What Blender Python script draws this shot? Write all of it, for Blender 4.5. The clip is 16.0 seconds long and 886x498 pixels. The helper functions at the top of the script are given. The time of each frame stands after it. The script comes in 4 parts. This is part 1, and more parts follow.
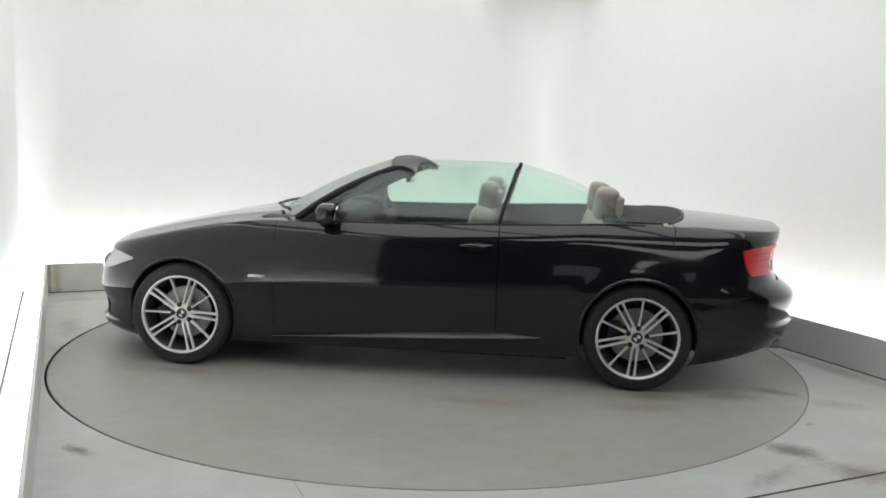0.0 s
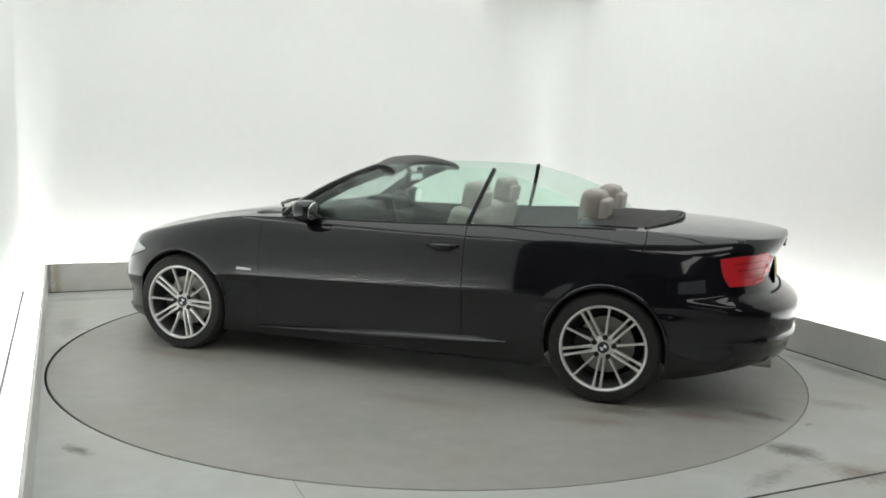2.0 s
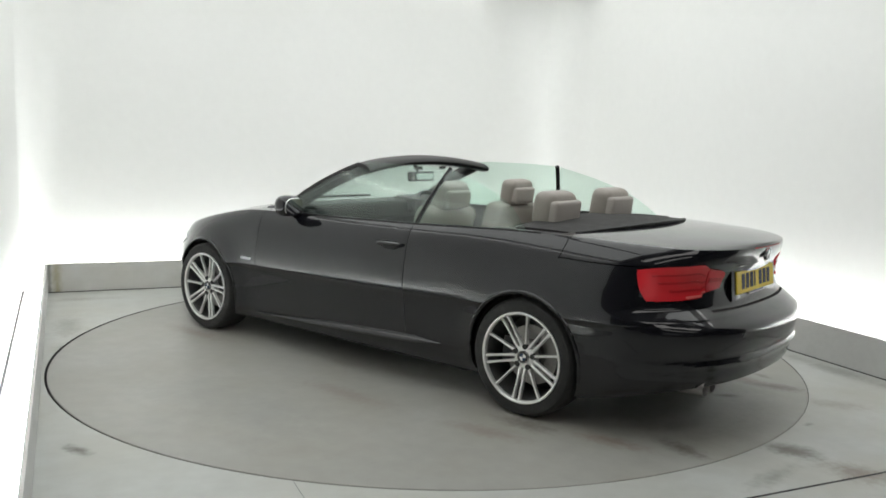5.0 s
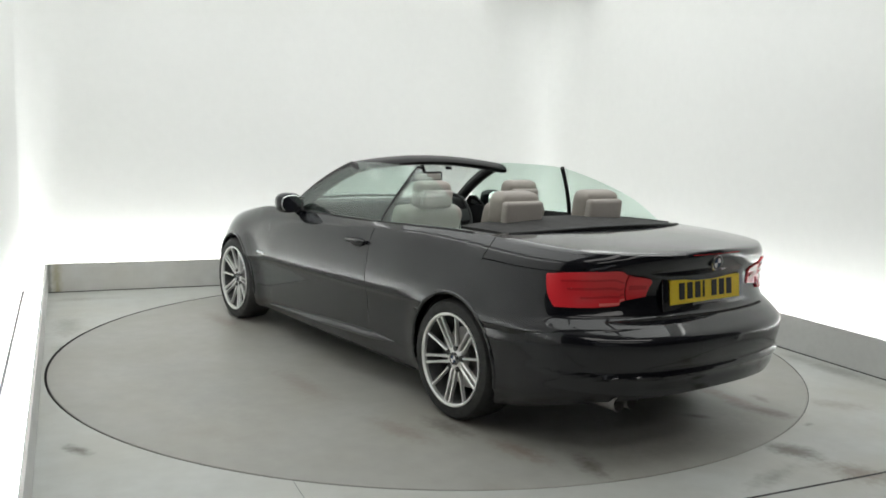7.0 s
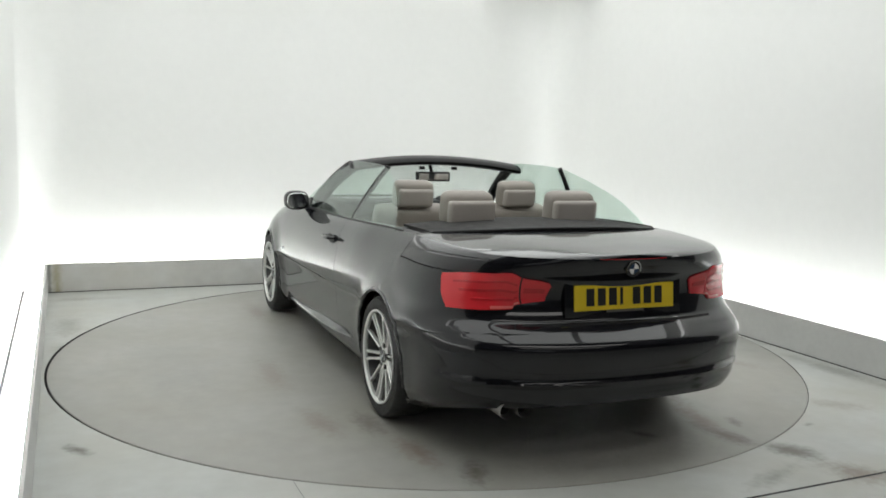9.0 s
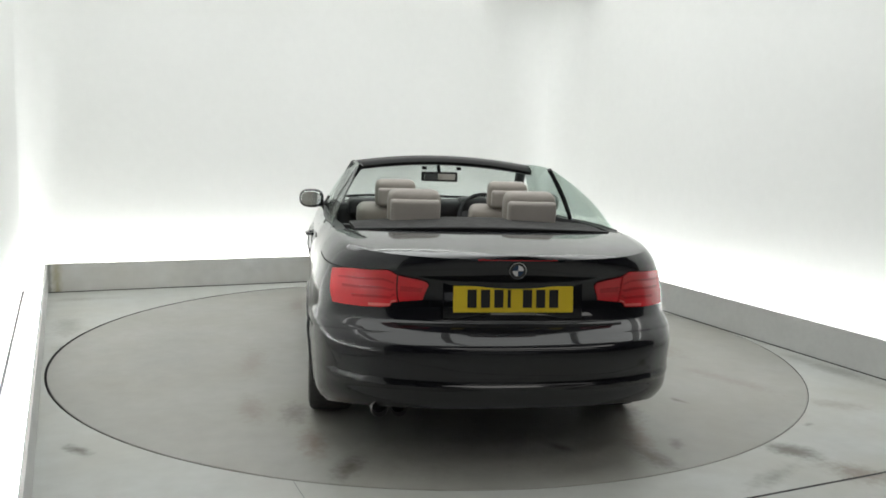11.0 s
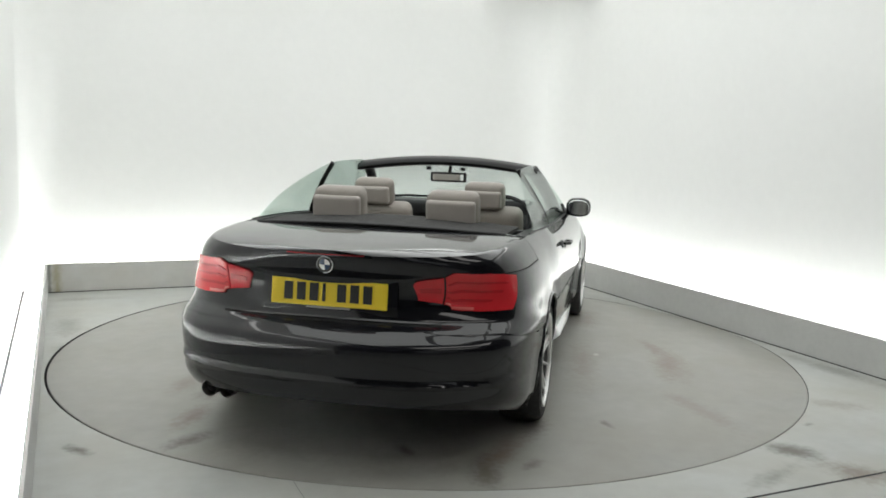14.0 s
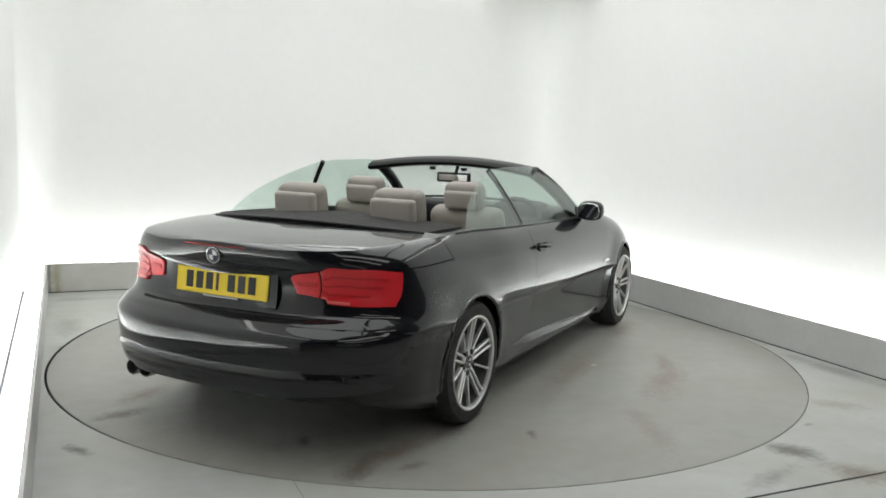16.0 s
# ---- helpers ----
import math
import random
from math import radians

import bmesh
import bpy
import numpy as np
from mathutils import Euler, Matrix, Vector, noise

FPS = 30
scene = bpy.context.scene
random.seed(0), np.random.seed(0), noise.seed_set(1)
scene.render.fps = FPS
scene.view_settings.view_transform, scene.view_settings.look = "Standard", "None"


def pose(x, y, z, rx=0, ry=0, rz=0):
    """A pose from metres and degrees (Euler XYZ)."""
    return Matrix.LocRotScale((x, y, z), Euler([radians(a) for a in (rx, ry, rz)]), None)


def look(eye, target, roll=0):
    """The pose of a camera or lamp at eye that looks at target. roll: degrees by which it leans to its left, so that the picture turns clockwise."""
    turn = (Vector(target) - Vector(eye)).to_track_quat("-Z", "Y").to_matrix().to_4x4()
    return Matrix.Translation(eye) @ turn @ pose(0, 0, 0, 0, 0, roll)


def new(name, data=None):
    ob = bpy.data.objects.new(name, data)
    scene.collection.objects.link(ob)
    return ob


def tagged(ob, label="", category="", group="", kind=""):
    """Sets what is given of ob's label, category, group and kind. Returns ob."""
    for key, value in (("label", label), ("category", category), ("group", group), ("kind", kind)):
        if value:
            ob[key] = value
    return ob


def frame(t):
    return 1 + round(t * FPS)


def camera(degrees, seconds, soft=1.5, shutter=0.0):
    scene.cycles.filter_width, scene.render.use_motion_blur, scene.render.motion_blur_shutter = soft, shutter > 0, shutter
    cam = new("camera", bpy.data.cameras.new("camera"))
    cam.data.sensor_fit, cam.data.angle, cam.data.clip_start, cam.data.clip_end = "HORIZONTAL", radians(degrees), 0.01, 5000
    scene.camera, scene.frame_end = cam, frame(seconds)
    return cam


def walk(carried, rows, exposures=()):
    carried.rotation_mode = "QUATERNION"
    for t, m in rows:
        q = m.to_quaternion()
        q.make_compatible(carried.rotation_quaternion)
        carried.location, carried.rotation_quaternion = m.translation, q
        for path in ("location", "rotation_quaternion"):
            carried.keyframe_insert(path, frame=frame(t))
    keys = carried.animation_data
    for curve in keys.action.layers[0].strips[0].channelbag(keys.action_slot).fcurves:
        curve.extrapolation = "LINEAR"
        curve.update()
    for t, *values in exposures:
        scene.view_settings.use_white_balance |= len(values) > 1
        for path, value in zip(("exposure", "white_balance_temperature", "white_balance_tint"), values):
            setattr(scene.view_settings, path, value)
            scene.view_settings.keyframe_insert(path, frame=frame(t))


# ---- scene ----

# ---- camera: fixed on its stand ----
cam = camera(55.20, 16.0, soft=1.7)
EYE = (0.0, -5.770, 1.455)
AIM = (0.0674, 0.1763, 0.6565)
walk(cam, [(0.0, look(EYE, AIM, 1.795)), (16.0, look(EYE, AIM, 1.795))])

# turntable angle in degrees, second by second
TURN = [(0, 173.36), (0.5, 170.19), (1, 166.93), (1.5, 163.60), (2, 160.21), (2.5, 156.82), (3, 153.47), (3.5, 150.13), (4, 146.76), (6.5, 129.45), (7, 125.93), (7.5, 122.58), (8, 119.22), (8.5, 115.80), (9, 112.19), (11.5, 94.48), (12, 90.95), (12.5, 87.42), (13, 83.88), (13.5, 80.33), (14, 76.77), (14.5, 73.22), (15, 69.68), (15.5, 66.14), (16, 62.60)]
CAR_OFFSET = (0.0750, -0.0517)
TURNTABLE_R = 2.432

# ---- world and light ----
world = bpy.data.worlds.new("hall_dark")
world.use_nodes = True
world.node_tree.nodes["Background"].inputs["Color"].default_value = (0.6, 0.65, 0.7, 1)
world.node_tree.nodes["Background"].inputs["Strength"].default_value = 0.03
scene.world = world
TROUGH_LIGHT = 64.0
CEILING_LIGHT = 1.90
COVE_LIGHT = 4.5
HALL_FILL = 2.3
WINDOW_LIGHT = 0.45
scene.view_settings.exposure = 0.0

ROOM = pose(0, 0, 0, 0, 0, 23.6)


# ---- materials ----
def mat(name, color, rough=0.5, metal=0.0, coat=0.0, vary=0.0, scale=8.0, bump=0.0, fine=60.0, alpha=None, spec=0.5):
    """A principled surface with colour variation at two scales and fine relief."""
    m = bpy.data.materials.new(name)
    m.use_nodes = True
    nt = m.node_tree
    b = nt.nodes["Principled BSDF"]
    b.inputs["Base Color"].default_value = (*color, 1)
    b.inputs["Roughness"].default_value = rough
    b.inputs["Metallic"].default_value = metal
    b.inputs["Coat Weight"].default_value = coat
    b.inputs["Coat Roughness"].default_value = 0.04
    b.inputs["Specular IOR Level"].default_value = spec
    if vary or bump:
        tc = nt.nodes.new("ShaderNodeTexCoord")
        n1 = nt.nodes.new("ShaderNodeTexNoise")
        n1.inputs["Scale"].default_value, n1.inputs["Detail"].default_value = scale, 6
        n2 = nt.nodes.new("ShaderNodeTexNoise")
        n2.inputs["Scale"].default_value, n2.inputs["Detail"].default_value = fine, 4
        nt.links.new(tc.outputs["Object"], n1.inputs["Vector"])
        nt.links.new(tc.outputs["Object"], n2.inputs["Vector"])
        add = nt.nodes.new("ShaderNodeMath")
        add.operation = "ADD"
        nt.links.new(n1.outputs["Fac"], add.inputs[0])
        nt.links.new(n2.outputs["Fac"], add.inputs[1])
        mr = nt.nodes.new("ShaderNodeMapRange")
        mr.inputs["From Min"].default_value, mr.inputs["From Max"].default_value = 0.65, 1.35
        mr.inputs["To Min"].default_value, mr.inputs["To Max"].default_value = 1 - vary, 1 + vary
        nt.links.new(add.outputs[0], mr.inputs["Value"])
        mul = nt.nodes.new("ShaderNodeVectorMath")
        mul.operation = "SCALE"
        mul.inputs[0].default_value = color
        nt.links.new(mr.outputs[0], mul.inputs["Scale"])
        nt.links.new(mul.outputs[0], b.inputs["Base Color"])
        rr = nt.nodes.new("ShaderNodeMapRange")
        rr.inputs["From Min"].default_value, rr.inputs["From Max"].default_value = 0.3, 0.7
        rr.inputs["To Min"].default_value, rr.inputs["To Max"].default_value = rough * 0.85, min(1, rough * 1.15)
        nt.links.new(n1.outputs["Fac"], rr.inputs["Value"])
        nt.links.new(rr.outputs[0], b.inputs["Roughness"])
        if bump:
            bp = nt.nodes.new("ShaderNodeBump")
            bp.inputs["Strength"].default_value, bp.inputs["Distance"].default_value = bump, 0.004
            nt.links.new(n2.outputs["Fac"], bp.inputs["Height"])
            nt.links.new(bp.outputs[0], b.inputs["Normal"])
    return m


def emitter(name, color, strength):
    m = bpy.data.materials.new(name)
    m.use_nodes = True
    nt = m.node_tree
    nt.nodes.remove(nt.nodes["Principled BSDF"])
    e = nt.nodes.new("ShaderNodeEmission")
    e.inputs["Color"].default_value, e.inputs["Strength"].default_value = (*color, 1), strength
    nt.links.new(e.outputs[0], nt.nodes["Material Output"].inputs["Surface"])
    return m


def glass(name, tint, gloss=0.11):
    """Thin tinted glass: clear transmission, mirror-like gloss at grazing angles."""
    m = bpy.data.materials.new(name)
    m.use_nodes = True
    nt = m.node_tree
    nt.nodes.remove(nt.nodes["Principled BSDF"])
    tr = nt.nodes.new("ShaderNodeBsdfTransparent")
    tr.inputs["Color"].default_value = (*tint, 1)
    gl = nt.nodes.new("ShaderNodeBsdfGlossy")
    gl.inputs["Roughness"].default_value = gloss
    lw = nt.nodes.new("ShaderNodeLayerWeight")
    lw.inputs["Blend"].default_value = 0.5
    pw = nt.nodes.new("ShaderNodeMath")
    pw.operation, pw.inputs[1].default_value = "POWER", 2.8
    nt.links.new(lw.outputs["Facing"], pw.inputs[0])
    fr = nt.nodes.new("ShaderNodeMath")
    fr.operation, fr.inputs[1].default_value, fr.inputs[2].default_value = "MULTIPLY_ADD", 0.5, 0.04
    nt.links.new(pw.outputs[0], fr.inputs[0])
    mx = nt.nodes.new("ShaderNodeMixShader")
    nt.links.new(fr.outputs[0], mx.inputs[0])
    nt.links.new(tr.outputs[0], mx.inputs[1])
    nt.links.new(gl.outputs[0], mx.inputs[2])
    nt.links.new(mx.outputs[0], nt.nodes["Material Output"].inputs["Surface"])
    return m


def floor_paint(name, color, stains):
    """Grey painted screed: cloudy wear, scuffs, and stains and broad tone areas (x, y, half-length, half-width, turn,
    amount) with tint.
    """
    m = mat(name, color, 0.30)
    nt = m.node_tree
    b = nt.nodes["Principled BSDF"]
    b.inputs["Specular IOR Level"].default_value = 0.4
    tc = nt.nodes.new("ShaderNodeTexCoord")

    def cloud(scale, detail, low, high):
        n = nt.nodes.new("ShaderNodeTexNoise")
        n.inputs["Scale"].default_value, n.inputs["Detail"].default_value = scale, detail
        nt.links.new(tc.outputs["Object"], n.inputs["Vector"])
        mr = nt.nodes.new("ShaderNodeMapRange")
        mr.clamp = False
        mr.inputs["To Min"].default_value, mr.inputs["To Max"].default_value = low, high
        nt.links.new(n.outputs["Fac"], mr.inputs["Value"])
        return n, mr.outputs[0]
    big, grain = cloud(0.7, 1.5, 0.86, 1.14)[1], cloud(9.0, 9.0, 0.86, 1.14)[1]
    both = nt.nodes.new("ShaderNodeMath")
    both.operation = "MULTIPLY"
    nt.links.new(big, both.inputs[0])
    nt.links.new(grain, both.inputs[1])
    mul = nt.nodes.new("ShaderNodeVectorMath")
    mul.operation = "SCALE"
    mul.inputs[0].default_value = color
    nt.links.new(both.outputs[0], mul.inputs["Scale"])
    tone = nt.nodes.new("ShaderNodeMix")
    tone.data_type = "RGBA"
    nt.links.new(cloud(1.9, 5.0, -0.55, 1.05)[1], tone.inputs["Factor"])
    nt.links.new(mul.outputs[0], tone.inputs["A"])
    tone.inputs["B"].default_value = (color[0] * 0.86, color[1] * 0.82, color[2] * 0.74, 1)
    last = tone.outputs["Result"]
    nt.links.new(cloud(1.6, 2.0, 0.32, 0.52)[1], b.inputs["Roughness"])
    soft, torn = cloud(4.0, 3.0, 0.0, 1.0)[0], cloud(26.0, 4.0, 0.0, 1.0)[0]
    ns = nt.nodes.new("ShaderNodeMath")
    ns.operation, ns.inputs[1].default_value = "MULTIPLY_ADD", 0.9
    nt.links.new(torn.outputs["Fac"], ns.inputs[0])
    nt.links.new(soft.outputs["Fac"], ns.inputs[2])
    for x, y, a, bb, turn, amount, tint in stains:
        mp = nt.nodes.new("ShaderNodeMapping")
        mp.vector_type = "TEXTURE"
        mp.inputs["Location"].default_value = (x, y, 0)
        mp.inputs["Rotation"].default_value = (0, 0, radians(turn))
        mp.inputs["Scale"].default_value = (a, bb, 1)
        nt.links.new(tc.outputs["Object"], mp.inputs["Vector"])
        ln = nt.nodes.new("ShaderNodeVectorMath")
        ln.operation = "LENGTH"
        nt.links.new(mp.outputs[0], ln.inputs[0])
        wob = nt.nodes.new("ShaderNodeMath")
        wob.operation = "MULTIPLY_ADD"
        wob.inputs[1].default_value = 1.1
        nt.links.new(ns.outputs[0], wob.inputs[0])
        nt.links.new(ln.outputs["Value"], wob.inputs[2])
        mr = nt.nodes.new("ShaderNodeMapRange")
        mr.interpolation_type = "SMOOTHSTEP"
        mr.inputs["From Min"].default_value, mr.inputs["From Max"].default_value = 0.95, 2.1
        mr.inputs["To Min"].default_value, mr.inputs["To Max"].default_value = min(0.9, amount * 1.9), 0.0
        nt.links.new(wob.outputs[0], mr.inputs["Value"])
        mx = nt.nodes.new("ShaderNodeMix")
        mx.data_type = "RGBA"
        nt.links.new(mr.outputs[0], mx.inputs["Factor"])
        nt.links.new(last, mx.inputs["A"])
        mx.inputs["B"].default_value = (*tint, 1)
        last = mx.outputs["Result"]
    nt.links.new(last, b.inputs["Base Color"])
    return m


DIRT_BROWN = (0.11, 0.10, 0.08)
RUST = (0.215, 0.175, 0.14)
WALL = mat("white_wall_paint", (0.84, 0.845, 0.83), 0.7, vary=0.015, scale=0.8, fine=14)
CEIL = mat("white_ceiling_paint", (0.8, 0.8, 0.79), 0.8, vary=0.02, scale=1.5, fine=20)
PLINTH = mat("pale_grey_board", (0.57, 0.57, 0.555), 0.6, vary=0.05, scale=3, fine=25)
PLINTH_WORN = floor_paint("scuffed_pale_grey_board", (0.57, 0.57, 0.555), [(-2.38, 2.66, 0.05, 0.4, 0, 0.35, (0.30, 0.26, 0.12)), (-2.44, 2.66, 0.02, 0.4, 0, 0.4, (0.2, 0.2, 0.18)),
    (-1.2, 2.66, 0.3, 0.4, 0, 0.08, (0.3, 0.3, 0.28))])
DARK = mat("dark_hall_paint", (0.12, 0.122, 0.125), 0.8, vary=0.1, scale=1, fine=10)
FLOOR = floor_paint("grey_floor_paint", (0.455, 0.47, 0.453), [
    (-2.28, -1.30, 0.05, 0.13, 30, 0.6, DIRT_BROWN), (0.86, -2.40, 0.20, 0.11, -60, 0.75, DIRT_BROWN),
    (0.95, -2.72, 0.22, 0.16, -50, 0.7, RUST), (1.25, -2.15, 0.05, 0.03, 10, 0.4, DIRT_BROWN), (0.55, -2.62, 0.3, 0.08, 20, 0.25, DIRT_BROWN),
    # darker bands on the floor beside the plinth boards, then one brown stain
    (-2.3, 1.3, 0.14, 0.5, 0, 0.22, DIRT_BROWN), (-2.35, 0.6, 0.08, 0.3, 0, 0.2, DIRT_BROWN), (2.3, -1.4, 0.12, 0.6, 0, 0.25, DIRT_BROWN), (2.2, 1.2, 0.2, 0.6, 0, 0.15, DIRT_BROWN),
    (-2.2, 2.3, 0.4, 0.1, 0, 0.2, DIRT_BROWN), (1.7, -1.95, 0.3, 0.12, -30, 0.25, RUST)])
TABLE = floor_paint("grey_turntable_paint", (0.33, 0.33, 0.308), [
    # first two entries: a broad paler area, then a broad darker one
    (-2.0, 0.0, 0.35, 0.85, 0, 0.26, (0.47, 0.468, 0.44)), (0.0, 1.75, 1.3, 0.42, 0, 0.17, (0.23, 0.235, 0.22)),
    (-2.1, -0.76, 0.26, 0.10, 10, 0.6, DIRT_BROWN), (-1.85, -0.80, 0.36, 0.10, -8, 0.6, RUST), (-2.14, 0.64, 0.22, 0.09, -20, 0.75, DIRT_BROWN),
    (-1.85, 0.80, 0.28, 0.09, 5, 0.5, RUST), (-1.3, -1.25, 0.08, 0.04, 30, 0.6, DIRT_BROWN), (-1.97, -0.36, 0.10, 0.05, 40, 0.5, DIRT_BROWN),
    (0.0, -1.62, 0.55, 0.16, 5, 0.5, RUST), (0.5, -1.5, 0.3, 0.08, 20, 0.4, RUST), (0.14, -1.13, 0.05, 0.03, 0, 0.7, (0.6, 0.6, 0.57)),
    (-0.05, -1.05, 0.9, 0.14, 4, 0.3, RUST), (-1.95, -0.95, 0.12, 0.05, -20, 0.4, DIRT_BROWN), (-0.38, 1.19, 0.5, 0.12, 0, 0.25, RUST),
    (-1.33, 1.12, 0.35, 0.1, 8, 0.3, RUST), (1.4, 0.95, 0.5, 0.12, 0, 0.3, RUST), (1.35, -1.0, 0.45, 0.14, 0, 0.4, RUST),
    (-1.4, 0.9, 0.25, 0.10, 0, 0.35, DIRT_BROWN), (-1.4, -0.9, 0.25, 0.10, 0, 0.35, DIRT_BROWN), (-0.9, -1.75, 0.5, 0.12, 30, 0.25, RUST)])
JOINT = mat("grey_filled_joint", (0.20, 0.21, 0.20), 0.6, vary=0.1, scale=12)
PIT = mat("dark_steel_pit", (0.02, 0.02, 0.02), 0.7)
PAINT = mat("black_car_paint", (0.0056, 0.0058, 0.0084), 0.38, coat=1.0, spec=0.07)
PAINT.node_tree.nodes["Principled BSDF"].inputs["Coat IOR"].default_value = 1.52
PAINT.node_tree.nodes["Principled BSDF"].inputs["Coat Roughness"].default_value = 0.055
SATIN = mat("black_satin_trim", (0.006, 0.006, 0.0065), 0.4, spec=0.25)
RUBBER = mat("tyre_rubber", (0.018, 0.018, 0.018), 0.75, vary=0.15, scale=30, bump=0.15, fine=140)
ALLOY = mat("silver_alloy_paint", (0.78, 0.78, 0.77), 0.32, metal=0.6, coat=0.3)
STEEL = mat("brake_steel", (0.30, 0.29, 0.28), 0.4, metal=1.0, vary=0.1, scale=20)
# rim alloy darkened in its colour for the shade inside the wheel
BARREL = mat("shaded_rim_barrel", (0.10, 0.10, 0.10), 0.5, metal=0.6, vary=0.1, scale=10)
CHROME = mat("chrome", (0.75, 0.76, 0.77), 0.08, metal=1.0)
LEATHER = mat("warm_grey_leather", (0.275, 0.248, 0.222), 0.5, vary=0.08, scale=9, bump=0.25, fine=180)
PALE_LEATHER = mat("pale_grey_leather", (0.345, 0.315, 0.288), 0.5, vary=0.06, scale=9, bump=0.25, fine=180)
FABRIC = mat("black_roof_fabric", (0.022, 0.021, 0.021), 0.9, vary=0.15, scale=20, bump=0.3, fine=300)
PLASTIC = mat("dark_cabin_plastic", (0.018, 0.018, 0.020), 0.55, vary=0.1, scale=15, bump=0.2, fine=220)
LINER = mat("wheel_arch_liner", (0.010, 0.010, 0.010), 0.9, vary=0.1, scale=12)
RED = mat("red_lamp_lens", (0.70, 0.028, 0.038), 0.22, coat=0.25)
RED_DEEP = mat("deep_red_lamp_band", (0.54, 0.017, 0.025), 0.25, coat=0.25)
RED_CLEAR = mat("pale_red_lamp_band", (0.80, 0.16, 0.15), 0.15, coat=0.6)
LENS = mat("clear_lamp_lens", (0.55, 0.57, 0.60), 0.12, metal=0.3, coat=1.0)
YELLOW = mat("yellow_plate_film", (0.84, 0.62, 0.03), 0.45)
INK = mat("black_plate_ink", (0.012, 0.012, 0.012), 0.5)
BLUE = mat("blue_enamel", (0.02, 0.045, 0.10), 0.2, coat=0.6)
ENAMEL = mat("white_enamel", (0.75, 0.75, 0.76), 0.2, coat=0.6)
GLASS = glass("green_tinted_glass", (0.875, 0.95, 0.915))
SCREEN = glass("windscreen_glass", (0.93, 0.965, 0.95))
MIRROR = mat("mirror_glass", (0.8, 0.82, 0.82), 0.02, metal=1.0)
TROUGH = emitter("trough_lamp_glow", (0.97, 1.0, 0.985), TROUGH_LIGHT)
PANEL = emitter("ceiling_panel_glow", (0.97, 1.0, 0.975), CEILING_LIGHT)
HALL = emitter("hall_fill_glow", (1.0, 0.98, 0.94), HALL_FILL)
PANE = emitter("hall_window_glow", (0.95, 0.98, 1.0), WINDOW_LIGHT)
COVE = emitter("cove_lamp_glow", (1.0, 1.0, 0.98), COVE_LIGHT)


# ---- mesh helpers ----
def part(name, bm, material, parent=None, label="", smooth=35.0, fix=True):
    """Links a bmesh as one mesh object, under a thing or a part."""
    if fix:
        bmesh.ops.recalc_face_normals(bm, faces=bm.faces)
    me = bpy.data.meshes.new(name)
    bm.to_mesh(me)
    bm.free()
    me.materials.append(material)
    if smooth:
        me.shade_smooth()
        me.set_sharp_from_angle(angle=radians(smooth))
    ob = new(name, me)
    if parent:
        ob.parent = parent
    if label:
        tagged(ob, label)
    return ob


def box(x0, x1, y0, y1, z0, z1, bevel=0.0, seg=2, bm=None, m=None):
    bm = bm or bmesh.new()
    made = bmesh.ops.create_cube(bm, size=1)["verts"]
    for v in made:
        v.co = Vector(((x0 + x1) / 2 + v.co.x * (x1 - x0), (y0 + y1) / 2 + v.co.y * (y1 - y0), (z0 + z1) / 2 + v.co.z * (z1 - z0)))
        if m:
            v.co = m @ v.co
    if bevel:
        edges = list({e for v in made for e in v.link_edges})
        bmesh.ops.bevel(bm, geom=edges, offset=bevel, segments=seg, affect="EDGES", profile=0.6)
    return bm


def grid(rows, bm=None, close=False):
    """Quads over a grid of points."""
    bm = bm or bmesh.new()
    vs = [[bm.verts.new(p) for p in r] for r in rows]
    n = len(rows[0])
    for i in range(len(rows) - 1):
        for j in range(n if close else n - 1):
            k = (j + 1) % n
            bm.faces.new((vs[i][j], vs[i + 1][j], vs[i + 1][k], vs[i][k]))
    return bm


def ring(profile, seg=48, bm=None, axis="y", closed=True):
    """Turns a profile of (radius, offset) round an axis."""
    bm = bm or bmesh.new()
    rows = []
    for r, o in profile:
        row = []
        for i in range(seg):
            a = 2 * math.pi * i / seg
            c, s = r * math.cos(a), r * math.sin(a)
            row.append((c, o, s) if axis == "y" else (o, c, s) if axis == "x" else (c, s, o))
        rows.append(row)
    if closed:
        rows.append(rows[0])
    return grid(rows, bm, close=True)


def tube(points, r, seg=10, bm=None, flat=1.0):
    """A rounded bar along points, with capped ends."""
    bm = bm or bmesh.new()
    rows = []
    pts = [Vector(p) for p in points]
    for i, p in enumerate(pts):
        d = (pts[min(i + 1, len(pts) - 1)] - pts[max(i - 1, 0)]).normalized()
        u = d.cross(Vector((0, 0, 1)))
        u = u.normalized() if u.length > 1e-3 else Vector((1, 0, 0))
        w = u.cross(d)
        rr = r[i] if isinstance(r, (list, tuple)) else r
        rows.append([bm.verts.new(p + u * rr * math.cos(2 * math.pi * k / seg) + w * rr * flat * math.sin(2 * math.pi * k / seg)) for k in range(seg)])
    for a, b in zip(rows, rows[1:]):
        for k in range(seg):
            bm.faces.new((a[k], a[(k + 1) % seg], b[(k + 1) % seg], b[k]))
    bm.faces.new(rows[0])
    bm.faces.new(rows[-1])
    return bm


